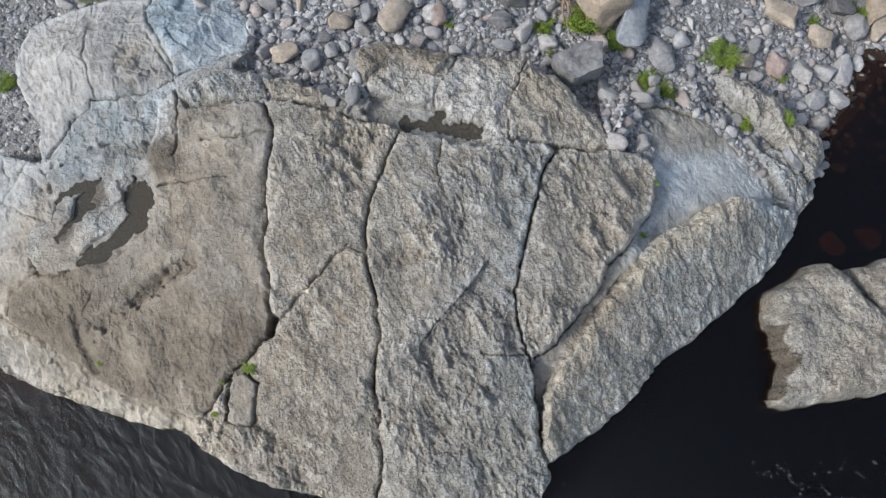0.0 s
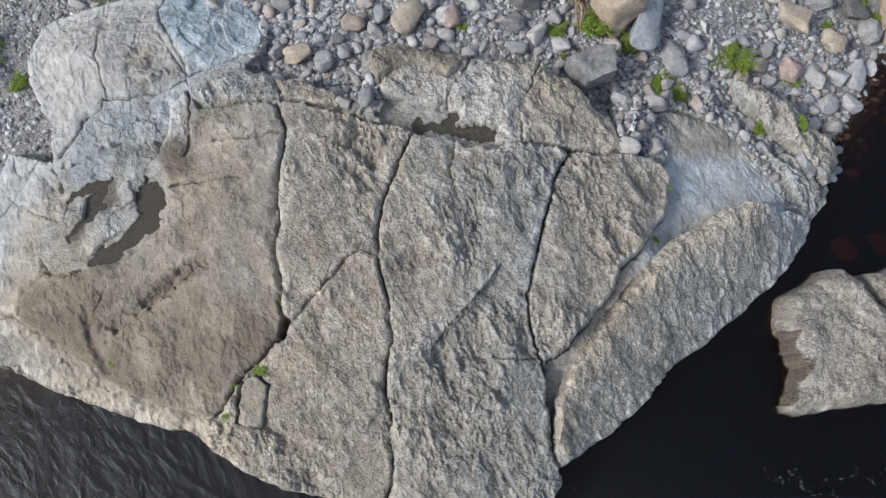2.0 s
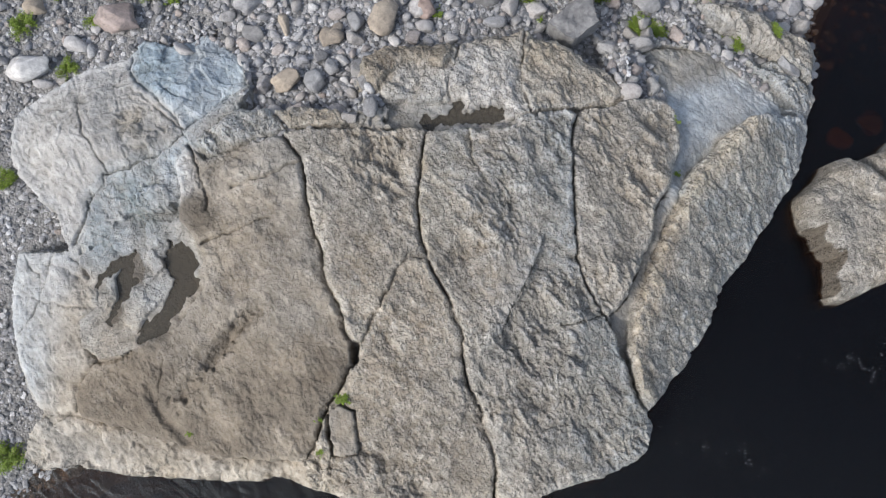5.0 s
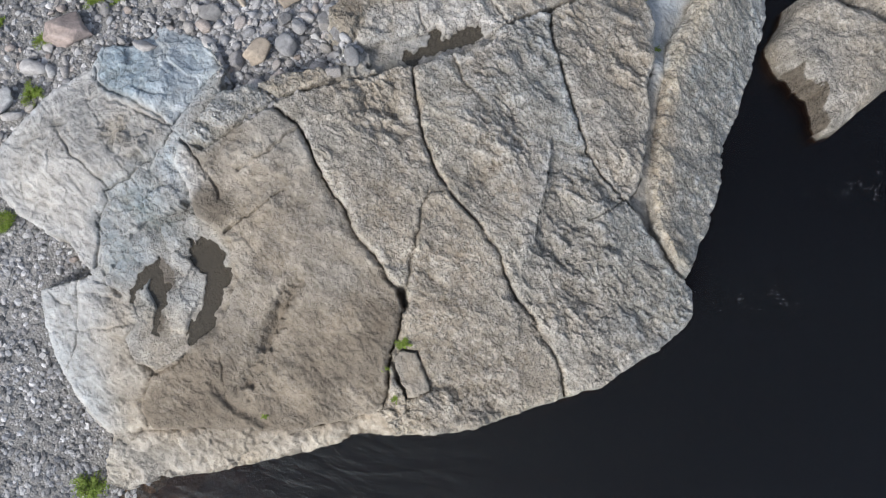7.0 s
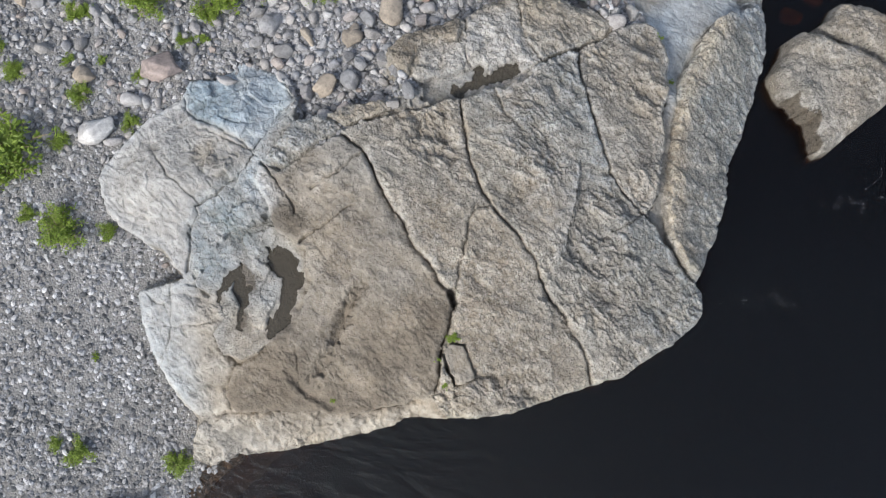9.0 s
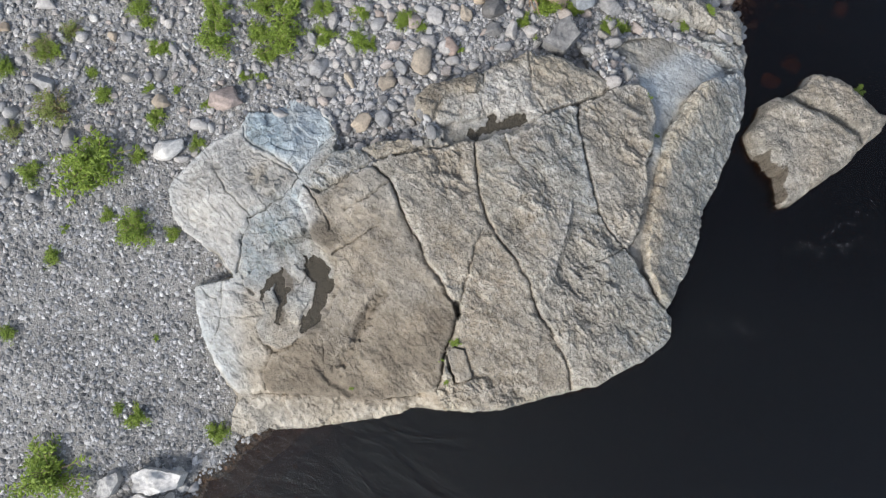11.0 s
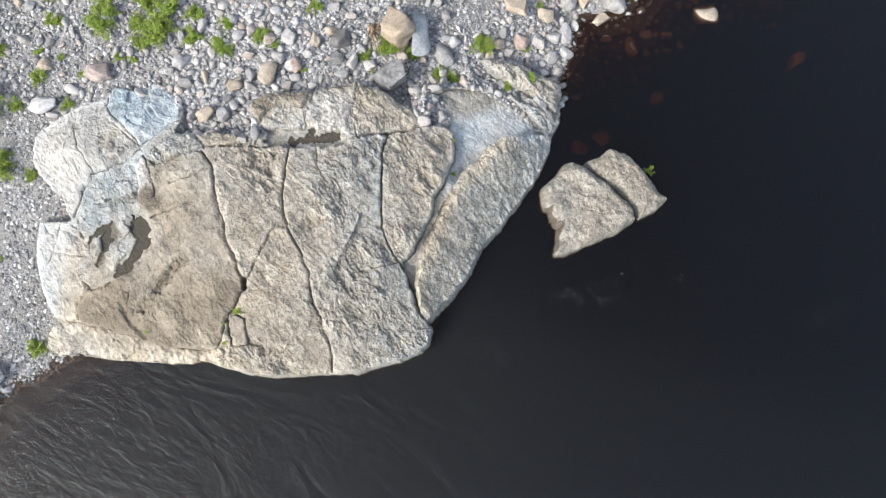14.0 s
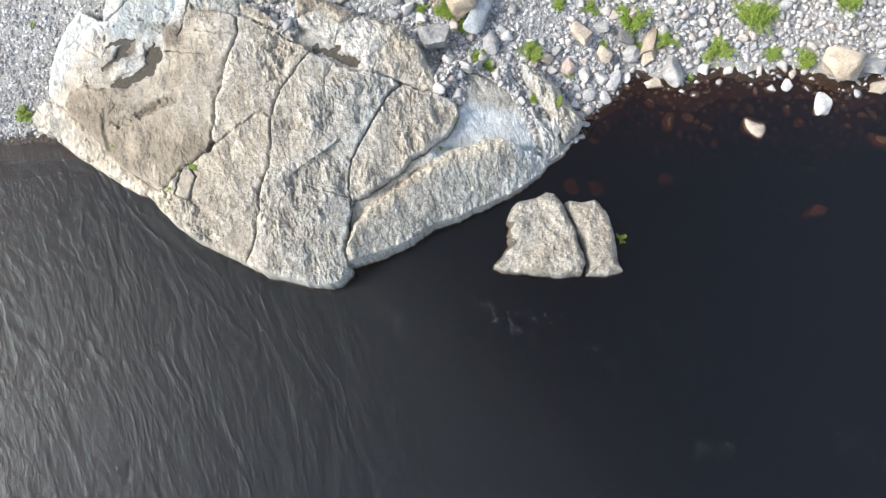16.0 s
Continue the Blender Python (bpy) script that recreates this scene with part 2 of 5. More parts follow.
def water_material(name, tint, ripple=True, cloud=0.015, silt_sheen_tone=(0.045, 0.06, 0.095)):
    """Brown river water: tinted clear body, mirror gloss by the angle of view, ripples where the current runs."""
    m = bpy.data.materials.new(name)
    m.use_nodes = True
    nt = m.node_tree
    nt.nodes.clear()
    out = nt.nodes.new("ShaderNodeOutputMaterial")
    clear = nt.nodes.new("ShaderNodeBsdfTransparent")
    clear.inputs[0].default_value = (*tint, 1)
    gloss = node(nt, "ShaderNodeBsdfGlossy", Roughness=0.2)
    gloss.inputs[0].default_value = (0.76, 0.87, 0.93, 1)
    fr = node(nt, "ShaderNodeFresnel", IOR=1.33)
    mix = nt.nodes.new("ShaderNodeMixShader")
    nt.links.new(fr.outputs[0], mix.inputs[0])
    # diffuse part: silt in puddles, a bluish sky sheen painted on the river
    silt_sheen = nt.nodes.new("ShaderNodeBsdfDiffuse")
    silt_sheen.inputs[0].default_value = (*silt_sheen_tone, 1)
    body = nt.nodes.new("ShaderNodeMixShader")
    body.inputs[0].default_value = cloud
    nt.links.new(clear.outputs[0], body.inputs[1])
    nt.links.new(silt_sheen.outputs[0], body.inputs[2])
    nt.links.new(body.outputs[0], mix.inputs[1])
    nt.links.new(gloss.outputs[0], mix.inputs[2])
    nt.links.new(mix.outputs[0], out.inputs["Surface"])
    if ripple:
        pos = nt.nodes.new("ShaderNodeTexCoord").outputs["Object"]
        sep = nt.nodes.new("ShaderNodeSeparateXYZ")
        nt.links.new(pos, sep.inputs[0])
        turn = node(nt, "ShaderNodeMapping", Rotation=(0, 0, radians(-40)))
        nt.links.new(pos, turn.inputs["Vector"])
        long = node(nt, "ShaderNodeMapping", Scale=(1.0, 0.52, 1.0))
        nt.links.new(turn.outputs[0], long.inputs["Vector"])
        waves = node(nt, "ShaderNodeTexNoise", Scale=2.0, Detail=3.0, Roughness=0.5, Distortion=0.5)
        nt.links.new(long.outputs[0], waves.inputs["Vector"])
        small = node(nt, "ShaderNodeTexNoise", Scale=11.0, Detail=2.5, Roughness=0.55, Distortion=0.5)
        nt.links.new(long.outputs[0], small.inputs["Vector"])
        crest = calc(nt, "POWER", calc(nt, "ABSOLUTE", calc(nt, "SUBTRACT", waves.outputs["Fac"], 0.5)), 0.85)
        h = calc(nt, "ADD", calc(nt, "MULTIPLY", crest, -0.9), calc(nt, "MULTIPLY", small.outputs["Fac"], 0.34))
        # quick water west of the outcrop's nose, slack water in the bay behind the split boulder
        wide = tex(nt, 0.5, 2, 0.5, pos)
        flow = calc(nt, "ADD", calc(nt, "MULTIPLY_ADD", sep.outputs[0], -0.06, 0.45), calc(nt, "MULTIPLY", sep.outputs[1], -0.10))
        run = stops(nt, calc(nt, "ADD", flow, calc(nt, "MULTIPLY_ADD", wide, 0.5, -0.25)), (0.0, (0.1, 0.1, 0.1)), (0.25, (0.55, 0.55, 0.55)), (0.5, (0.75, 0.75, 0.75)), (1.0, (0.62, 0.62, 0.62)))
        # the bluish sky sheen put into the colour grows away from the rocks
        away = calc(nt, "MAXIMUM", calc(nt, "MULTIPLY_ADD", sep.outputs[1], -0.25, -0.45), calc(nt, "MULTIPLY_ADD", sep.outputs[0], 0.2, -0.9))
        nt.links.new(stops(nt, away, (0.0, (cloud, cloud, cloud)), (1.0, (0.06, 0.06, 0.06))), body.inputs[0])
        n = node(nt, "ShaderNodeBump", Distance=0.058)
        nt.links.new(h, n.inputs["Height"])
        nt.links.new(run, n.inputs["Strength"])
        nt.links.new(stops(nt, flow, (0.0, (0.08, 0.08, 0.08)), (0.22, (0.24, 0.24, 0.24)), (0.42, (0.46, 0.46, 0.46)), (1.0, (0.46, 0.46, 0.46))), gloss.inputs["Roughness"])
        nt.links.new(n.outputs[0], gloss.inputs["Normal"])
        nt.links.new(n.outputs[0], fr.inputs["Normal"])
    return m


def leaf_material(name, low, high):
    m, nt, b = material(name, 0.55, 0.35)
    rnd = nt.nodes.new("ShaderNodeNewGeometry").outputs["Random Per Island"]
    pos = nt.nodes.new("ShaderNodeTexCoord").outputs["Object"]
    col = stops(nt, rnd, (0.0, low), (1.0, high))
    col = blend(nt, 0.6, col, stops(nt, tex(nt, 6, 4, 0.6, pos), (0.3, (0.7, 0.72, 0.6)), (0.7, (1.2, 1.15, 1.0))), "MULTIPLY")
    nt.links.new(col, b.inputs["Base Color"])
    b.inputs["Subsurface Weight"].default_value = 0.0
    tr = nt.nodes.new("ShaderNodeBsdfTranslucent")
    nt.links.new(col, tr.inputs[0])
    mix = nt.nodes.new("ShaderNodeMixShader")
    mix.inputs[0].default_value = 0.3
    nt.links.new(b.outputs[0], mix.inputs[1])
    nt.links.new(tr.outputs[0], mix.inputs[2])
    nt.links.new(mix.outputs[0], nt.nodes["Material Output"].inputs["Surface"])
    return m


ROCK = rock_material()
STONE = {
    "pale": stone_material("pale_stone", (0.258, 0.263, 0.264), (0.334, 0.328, 0.325), (0.387, 0.378, 0.364), (0.312, 0.312, 0.313)),
    "tan": stone_material("tan_stone", (0.276, 0.225, 0.169), (0.338, 0.286, 0.223), (0.297, 0.261, 0.212), (0.359, 0.302, 0.232)),
    "grey": stone_material("grey_stone", (0.176, 0.176, 0.174), (0.242, 0.239, 0.231), (0.297, 0.288, 0.275), (0.220, 0.226, 0.231)),
    "red": stone_material("reddish_stone", (0.302, 0.241, 0.207), (0.347, 0.274, 0.241), (0.325, 0.280, 0.258)),
    "dark": stone_material("dark_stone", (0.11, 0.11, 0.11), (0.14, 0.137, 0.132), (0.17, 0.165, 0.16)),
    "sunk": stone_material("algae_stone", (0.30, 0.22, 0.12), (0.36, 0.27, 0.15), (0.40, 0.30, 0.17)),
    "slate_tone": stone_material("shaded_side_stone", (0.25, 0.27, 0.285), (0.30, 0.32, 0.335), (0.27, 0.29, 0.305)),
    "chalk": stone_material("chalky_stone", (0.393, 0.388, 0.371), (0.459, 0.453, 0.437), (0.503, 0.497, 0.481)),
    "mixed": stone_material("cobble_stone", (0.210, 0.213, 0.216), (0.333, 0.317, 0.295), (0.271, 0.274, 0.276), (0.443, 0.437, 0.423), (0.357, 0.305, 0.270), (0.307, 0.312, 0.316), (0.407, 0.393, 0.366)),
}
COBBLES_MAT = stone_material("joined_cobbles", (0.166, 0.169, 0.174), (0.332, 0.316, 0.294), (0.233, 0.239, 0.248), (0.465, 0.463, 0.451), (0.320, 0.277, 0.246), (0.277, 0.284, 0.294), (0.420, 0.406, 0.387), (0.210, 0.220, 0.240), per="island")
PEBBLE_MAT = stone_material("pebbles", (0.084, 0.087, 0.089), (0.203, 0.205, 0.203), (0.125, 0.129, 0.133), (0.427, 0.429, 0.428), (0.187, 0.180, 0.171), (0.568, 0.568, 0.568), (0.171, 0.180, 0.194), (0.342, 0.342, 0.339), per="island", rough=0.85)
BED = gravel_bed_material()
WATER = water_material("river_water", (0.64, 0.50, 0.38))
DEEP = water_material("depth_tint", (0.69, 0.52, 0.385), False, 0.0)
PUDDLE = water_material("puddle_water", (0.72, 0.66, 0.55), False, 0.72, (0.085, 0.075, 0.057))
LEAF = leaf_material("green_leaves", (0.12, 0.185, 0.028), (0.27, 0.37, 0.06))
DRY_LEAF = leaf_material("dull_leaves", (0.15, 0.19, 0.05), (0.25, 0.29, 0.09))
STALK = stone_material("dry_stalks", (0.22, 0.17, 0.10), (0.28, 0.22, 0.14), (0.32, 0.26, 0.17), per="island")
FOAM = stone_material("foam_bubbles", (0.36, 0.37, 0.39), (0.50, 0.51, 0.53), per="island")
ROOT = stone_material("driftwood", (0.20, 0.14, 0.09), (0.25, 0.18, 0.12), (0.30, 0.23, 0.16), per="island")



# ---- plan: lines of the outcrop, seen from above ----
C1 = [(-1.68, 3.02), (-1.64, 2.94), (-1.56, 2.74), (-1.56, 2.50), (-1.60, 2.28), (-1.61, 2.04), (-1.58, 1.82), (-1.61, 1.63), (-1.58, 1.45), (-1.54,
    1.23), (-1.51, 1.04), (-1.49, 0.95), (-1.55, 0.80), (-1.66, 0.69), (-1.85, 0.52), (-1.97, 0.35), (-2.08, 0.22), (-2.17, 0.14)]
CHIP = [(-1.88, 0.46), (-1.75, 0.49), (-1.65, 0.41), (-1.67, 0.25), (-1.71, 0.04), (-1.93, 0.07), (-1.93, 0.26)]
CHIPE = [(-1.75, 0.49), (-1.65, 0.41), (-1.67, 0.23), (-1.71, 0.05)]
CHIPL = [(-1.88, 0.43), (-1.94, 0.26), (-1.95, 0.08)]
CHIPS = [(-1.71, 0.04), (-1.93, 0.07)]
BACKD = [(0.16, 3.50), (0.06, 3.28), (-0.06, 3.12), (-0.07, 2.96)]
PITTED = [(-1.54, -0.39), (-1.24, -0.22), (-1.12, -0.11), (-1.04, -0.16), (-0.97, -0.41), (-0.97, -0.60), (-1.33, -0.56)]
POLISH = [(-0.97, -0.45), (-0.92, -0.16), (-0.73, -0.07), (-0.58, -0.36), (-0.60, -0.60)]
CORNER = [(-2.92, 3.24), (-2.57, 3.24), (-2.52, 2.66), (-2.72, 2.60), (-2.82, 2.79)]
C2 = [(-0.37, 2.71), (-0.46, 2.54), (-0.54, 2.30), (-0.61, 2.13), (-0.67, 1.92), (-0.69, 1.69), (-0.66, 1.50), (-0.62, 1.30), (-0.58, 1.16), (-0.56,
    0.95), (-0.53, 0.83), (-0.60, 0.63), (-0.60, 0.37), (-0.55, 0.13), (-0.55, -0.07), (-0.54, -0.32), (-0.57, -0.48), (-0.62, -0.67)]
C3 = [(1.09, 2.56), (0.95, 2.32), (0.86, 2.00), (0.78, 1.68), (0.70, 1.44), (0.66, 1.21), (0.70, 0.92), (0.75, 0.76), (0.81, 0.62), (0.85, 0.47),
    (0.86, 0.26), (0.89, 0.04), (0.91, -0.15), (0.98, -0.30)]
C4 = [(1.73, 2.61), (2.02, 2.58), (2.09, 2.44), (2.06, 2.18), (2.00, 2.00), (1.85, 1.83), (1.73, 1.66), (1.58, 1.52), (1.52, 1.36), (1.41, 1.20),
    (1.28, 1.07), (1.14, 0.90), (1.06, 0.79), (0.93, 0.67), (0.85, 0.63)]
C5 = [(-1.49, 0.90), (-1.35, 1.05), (-1.21, 1.21), (-1.06, 1.36), (-0.94, 1.52), (-0.83, 1.60)]
C6 = [(-2.58, 3.20), (-2.55, 3.08), (-2.52, 2.96), (-2.50, 2.78), (-2.49, 2.61), (-2.52, 2.51)]
C7 = [(-2.24, 2.62), (-2.02, 2.65), (-1.88, 2.67), (-1.58, 2.70)]
C8 = [(-2.62, 2.20), (-2.33, 2.22), (-2.18, 2.24), (-1.97, 2.25)]
C9 = [(0.08, 0.66), (0.45, 0.65), (0.78, 0.66)]
C10 = [(0.22, 1.22), (0.09, 1.05), (-0.06, 0.90), (-0.16, 0.78), (-0.21, 0.61), (-0.13, 0.56), (-0.08, 0.35), (0.04, 0.11)]
C11 = [(-0.00, 2.64), (-0.01, 2.42), (-0.03, 2.31), (0.05, 2.04)]
NTOP = [(-1.61, 3.02), (-1.27, 2.97), (-1.01, 2.89), (-0.84, 2.83), (-0.48, 2.76), (-0.39, 2.72), (-0.34, 2.70), (-0.11, 2.70), (0.10, 2.66), (0.42,
    2.63), (0.63, 2.63), (0.82, 2.64), (1.01, 2.61), (1.39, 2.60), (1.62, 2.62), (1.73, 2.61)]
BACK = [(-0.69, 3.07), (-0.80, 3.29), (-0.83, 3.49), (-0.77, 3.62), (-0.55, 3.66), (-0.17, 3.61), (0.13, 3.52), (0.44, 3.56), (0.83, 3.54), (1.11,
    3.40), (1.32, 3.16), (1.53, 2.96), (1.66, 2.76), (1.62, 2.62)]
BACKS = [(1.62, 2.62), (1.12, 2.60), (0.82, 2.67), (0.63, 2.66), (0.52, 2.63), (0.41, 2.66), (0.34, 2.80), (0.16, 2.80), (-0.00, 2.83), (-0.08, 2.97),
    (-0.43, 3.04), (-0.69, 3.07)]
BACKC = [(0.63, 2.66), (0.67, 3.04), (0.77, 3.37), (0.86, 3.54)]
TONGUE = [(-0.95, 2.89), (-0.85, 3.03), (-0.69, 3.07), (-0.43, 3.04), (-0.08, 2.97), (-0.08, 2.85), (-0.16, 2.78), (-0.27, 2.78), (-0.32, 2.84),
    (-0.39, 2.74), (-0.48, 2.77), (-0.84, 2.83)]
TAN = [(-1.71, 3.28), (-1.45, 3.25), (-1.12, 3.10), (-1.06, 2.95), (-1.60, 3.04)]
RUB = [(-2.50, 3.20), (-2.07, 3.39), (-1.73, 3.31), (-1.63, 3.04), (-2.42, 3.00)]
CAP = [(-2.96, 4.36), (-3.24, 4.33), (-3.54, 4.28), (-3.81, 4.16), (-4.05, 4.08), (-4.19, 3.97), (-4.25, 3.75), (-4.30, 3.56), (-4.24, 3.35), (-4.07,
    3.07), (-3.95, 2.90), (-3.90, 2.62), (-3.92, 2.53), (-3.75, 2.64), (-3.62, 2.81), (-3.62, 2.95), (-3.44, 3.03), (-3.41, 3.13), (-3.16, 3.11),
    (-2.84, 3.20), (-2.61, 3.29), (-2.62, 3.48), (-2.76, 3.75), (-2.97, 4.02), (-3.02, 4.20)]
CAPC = [(-3.59, 4.29), (-3.53, 3.98), (-3.51, 3.77), (-3.49, 3.52), (-3.39, 3.27), (-3.37, 3.13)]
BLUE = [(-2.97, 4.36), (-2.82, 4.46), (-2.58, 4.36), (-2.44, 4.36), (-2.22, 4.39), (-2.03, 4.20), (-1.92, 3.87), (-1.92, 3.60), (-2.16, 3.55), (-2.34,
    3.47), (-2.60, 3.28), (-2.62, 3.47), (-2.76, 3.74), (-2.97, 4.01), (-3.02, 4.19)]
LOW = [(-4.44, 2.67), (-4.25, 2.66), (-3.95, 2.51), (-3.77, 2.30), (-3.68, 2.14), (-3.72, 1.96), (-3.89, 1.85), (-3.91, 1.65), (-3.86, 1.49), (-4.10,
    1.28), (-4.19, 1.09), (-4.34, 1.10), (-4.53, 1.21), (-4.63, 1.41), (-4.63, 1.66), (-4.64, 1.94), (-4.60, 2.20), (-4.56, 2.39)]
LOWC = [(-4.06, 2.58), (-4.18, 2.37), (-4.27, 2.18), (-4.41, 2.02), (-4.64, 1.88)]
LOWC2 = [(-4.59, 2.35), (-4.30, 2.18), (-4.01, 2.04), (-3.73, 1.93)]
P1 = [(-3.26, 2.42), (-3.24, 2.25), (-3.21, 2.12), (-3.26, 2.04), (-3.35, 1.99), (-3.46, 1.88), (-3.55, 1.71), (-3.63, 1.71), (-3.67, 1.76), (-3.60,
    1.86), (-3.50, 1.97), (-3.46, 2.08), (-3.46, 2.22), (-3.59, 2.17), (-3.67, 2.10), (-3.62, 2.21), (-3.48, 2.32), (-3.36, 2.35)]
P2 = [(-2.95, 2.39), (-2.95, 2.31), (-2.84, 2.34), (-2.79, 2.21), (-2.76, 2.09), (-2.81, 1.91), (-2.90, 1.78), (-2.98, 1.74), (-3.11, 1.61), (-3.27,
    1.50), (-3.37, 1.51), (-3.37, 1.59), (-3.22, 1.67), (-3.11, 1.81), (-3.04, 1.91), (-2.98, 1.98), (-3.00, 2.12), (-3.04, 2.22)]
P3 = [(-0.39, 2.89), (-0.33, 2.94), (-0.32, 2.85), (-0.23, 2.85), (-0.13, 2.82), (-0.08, 2.95), (0.01, 2.93), (0.03, 2.82), (0.18, 2.82), (0.34,
    2.85), (0.40, 2.69), (0.23, 2.71), (0.05, 2.73), (-0.10, 2.78), (-0.36, 2.80)]
LEDGE = [(-4.67, 1.04), (-4.53, 1.13), (-4.27, 1.09), (-3.83, 0.85), (-3.40, 0.60), (-2.98, 0.34), (-2.62, 0.21), (-2.37, 0.15)]
SOUTH = [(-4.73, 0.67), (-4.44, 0.62), (-3.97, 0.42), (-3.49, 0.25), (-3.12, 0.13), (-2.75, 0.02), (-2.63, 0.04), (-2.50, 0.00)]
SOUTH2 = [(-2.50, 0.00), (-2.21, -0.20), (-1.88, -0.39), (-1.57, -0.50), (-1.18, -0.58), (-0.92, -0.64), (-0.60, -0.72), (-0.24, -0.78), (0.14,
    -0.78), (0.45, -0.77), (0.77, -0.70), (0.93, -0.60), (1.04, -0.40)]
EAST = [(0.99, -0.32), (1.24, -0.17), (1.70, 0.15), (2.12, 0.62), (2.54, 0.90), (2.98, 1.27), (3.36, 1.60), (3.61, 1.90), (3.73, 2.17), (3.94, 2.39),
    (4.01, 2.58), (4.17, 2.78), (4.29, 2.97), (4.34, 3.17), (4.22, 3.31), (4.08, 3.41)]
RIDGE = [(3.01, 2.21), (2.79, 2.17), (2.53, 2.06), (2.42, 1.99), (2.22, 1.89), (2.05, 1.76), (1.76, 1.48), (1.58, 1.29), (1.41, 1.08), (1.19, 0.81),
    (1.05, 0.61), (0.93, 0.30), (0.91, -0.04)]
TAIL = [(2.87, 3.61), (3.11, 3.61), (3.57, 3.44), (3.78, 3.25), (4.03, 3.15), (4.14, 3.02), (4.10, 2.83), (3.98, 2.64), (3.83, 2.52), (3.65, 2.77),
    (3.56, 2.96), (3.24, 3.18), (2.97, 3.41)]
BSLAB = [(2.12, 2.63), (2.09, 3.01), (1.99, 3.20), (2.35, 3.26), (2.69, 3.16), (2.96, 2.94), (3.22, 2.69), (3.47, 2.38), (3.54, 2.05)]
TAIL2 = [(3.19, 2.94), (3.42, 2.91), (3.65, 2.84), (3.89, 2.55), (3.81, 2.31), (3.61, 2.10), (3.54, 2.44)]
ISL1 = [(4.07, 1.50), (3.90, 1.62), (3.76, 1.62), (3.60, 1.49), (3.36, 1.36), (3.29, 1.14), (3.29, 0.75), (3.33, 0.47), (3.18, 0.38), (3.24, 0.24),
    (3.38, 0.22), (3.72, 0.28), (4.22, 0.35), (4.63, 0.46), (4.65, 0.64), (4.49, 0.90), (4.31, 1.21)]
ISL2 = [(4.17, 1.60), (4.37, 1.61), (4.59, 1.71), (4.79, 1.58), (5.02, 1.23), (5.08, 1.05), (5.13, 0.87), (5.26, 0.70), (5.05, 0.56), (4.75, 0.50),
    (4.71, 0.67), (4.50, 0.99), (4.34, 1.25), (4.12, 1.50)]
ISLW = [(3.10, 1.04), (3.36, 0.94), (3.47, 0.66), (3.34, 0.48), (3.28, 0.30), (3.00, 0.20), (2.98, 0.60)]
SCAR = [(-2.24, 1.49), (-2.49, 1.37), (-2.74, 1.18), (-3.03, 1.01), (-3.18, 0.90)]
CREASE = [(-3.40, 1.09), (-3.38, 0.87), (-3.20, 0.57)]
CAPBRK = [(-3.12, 3.72), (-2.87, 3.66), (-2.71, 3.46), (-2.70, 3.27), (-2.86, 3.16), (-3.10, 3.10), (-3.17, 3.21), (-3.12, 3.36), (-3.21, 3.49)]
BLC1 = [(-2.93, 3.85), (-2.78, 3.61), (-2.59, 3.34)]
BLC2 = [(-2.58, 3.34), (-2.38, 3.46), (-2.22, 3.55), (-2.07, 3.61)]
BLC3 = [(-2.75, 3.90), (-2.58, 3.69), (-2.39, 3.58), (-2.19, 3.59)]
KCRACK = [(-3.84, 2.60), (-3.76, 2.69), (-3.67, 2.79), (-3.57, 3.00)]
BEDC1 = [(-3.19, 2.83), (-2.98, 2.93), (-2.88, 2.89)]
BEDC2 = [(-3.53, 2.49), (-3.40, 2.32), (-3.30, 2.17)]
LOWC3 = [(-4.36, 2.62), (-4.31, 2.49), (-4.25, 2.41), (-4.25, 2.31)]
LOWC4 = [(-4.15, 2.47), (-3.99, 2.39), (-3.85, 2.25)]
SLABC = [(-3.21, 1.32), (-3.27, 1.15), (-3.40, 0.88)]
BCREAM = [(-0.75, 3.23), (-0.68, 3.31), (-0.41, 3.47), (-0.07, 3.36), (0.23, 3.50), (0.72, 3.45), (0.86, 3.53)]

# ---- plan: stones (x, y, length, width, turn) and plants (x, y, width) ----
PALE_STONES = [(-4.62, 6.93, 0.32, 0.18, -26), (-3.85, 6.06, 0.19, 0.17, -26), (-5.06, 5.93, 0.37, 0.20, -51), (-3.94, 4.45, 0.54, 0.33, -17), (-3.89,
    4.27, 0.23, 0.12, -21), (-3.49, 4.58, 0.25, 0.20, -36), (-1.73, 4.59, 0.32, 0.24, 47), (-3.27, 4.71, 0.16, 0.12, -85), (-2.47, 4.25, 0.24, 0.12,
    -26), (-3.29, 5.49, 0.22, 0.11, -80), (-3.04, 5.38, 0.17, 0.12, 38), (-1.53, 5.55, 0.17, 0.13, -26), (-0.82, 5.04, 0.21, 0.17, 56), (-0.83, 5.06,
    0.24, 0.19, 49), (-0.07, 4.10, 0.25, 0.24, -15), (-0.03, 4.57, 0.31, 0.26, -36), (-0.12, 5.03, 0.19, 0.17, -15), (-0.55, 4.99, 0.19, 0.17, -15)]
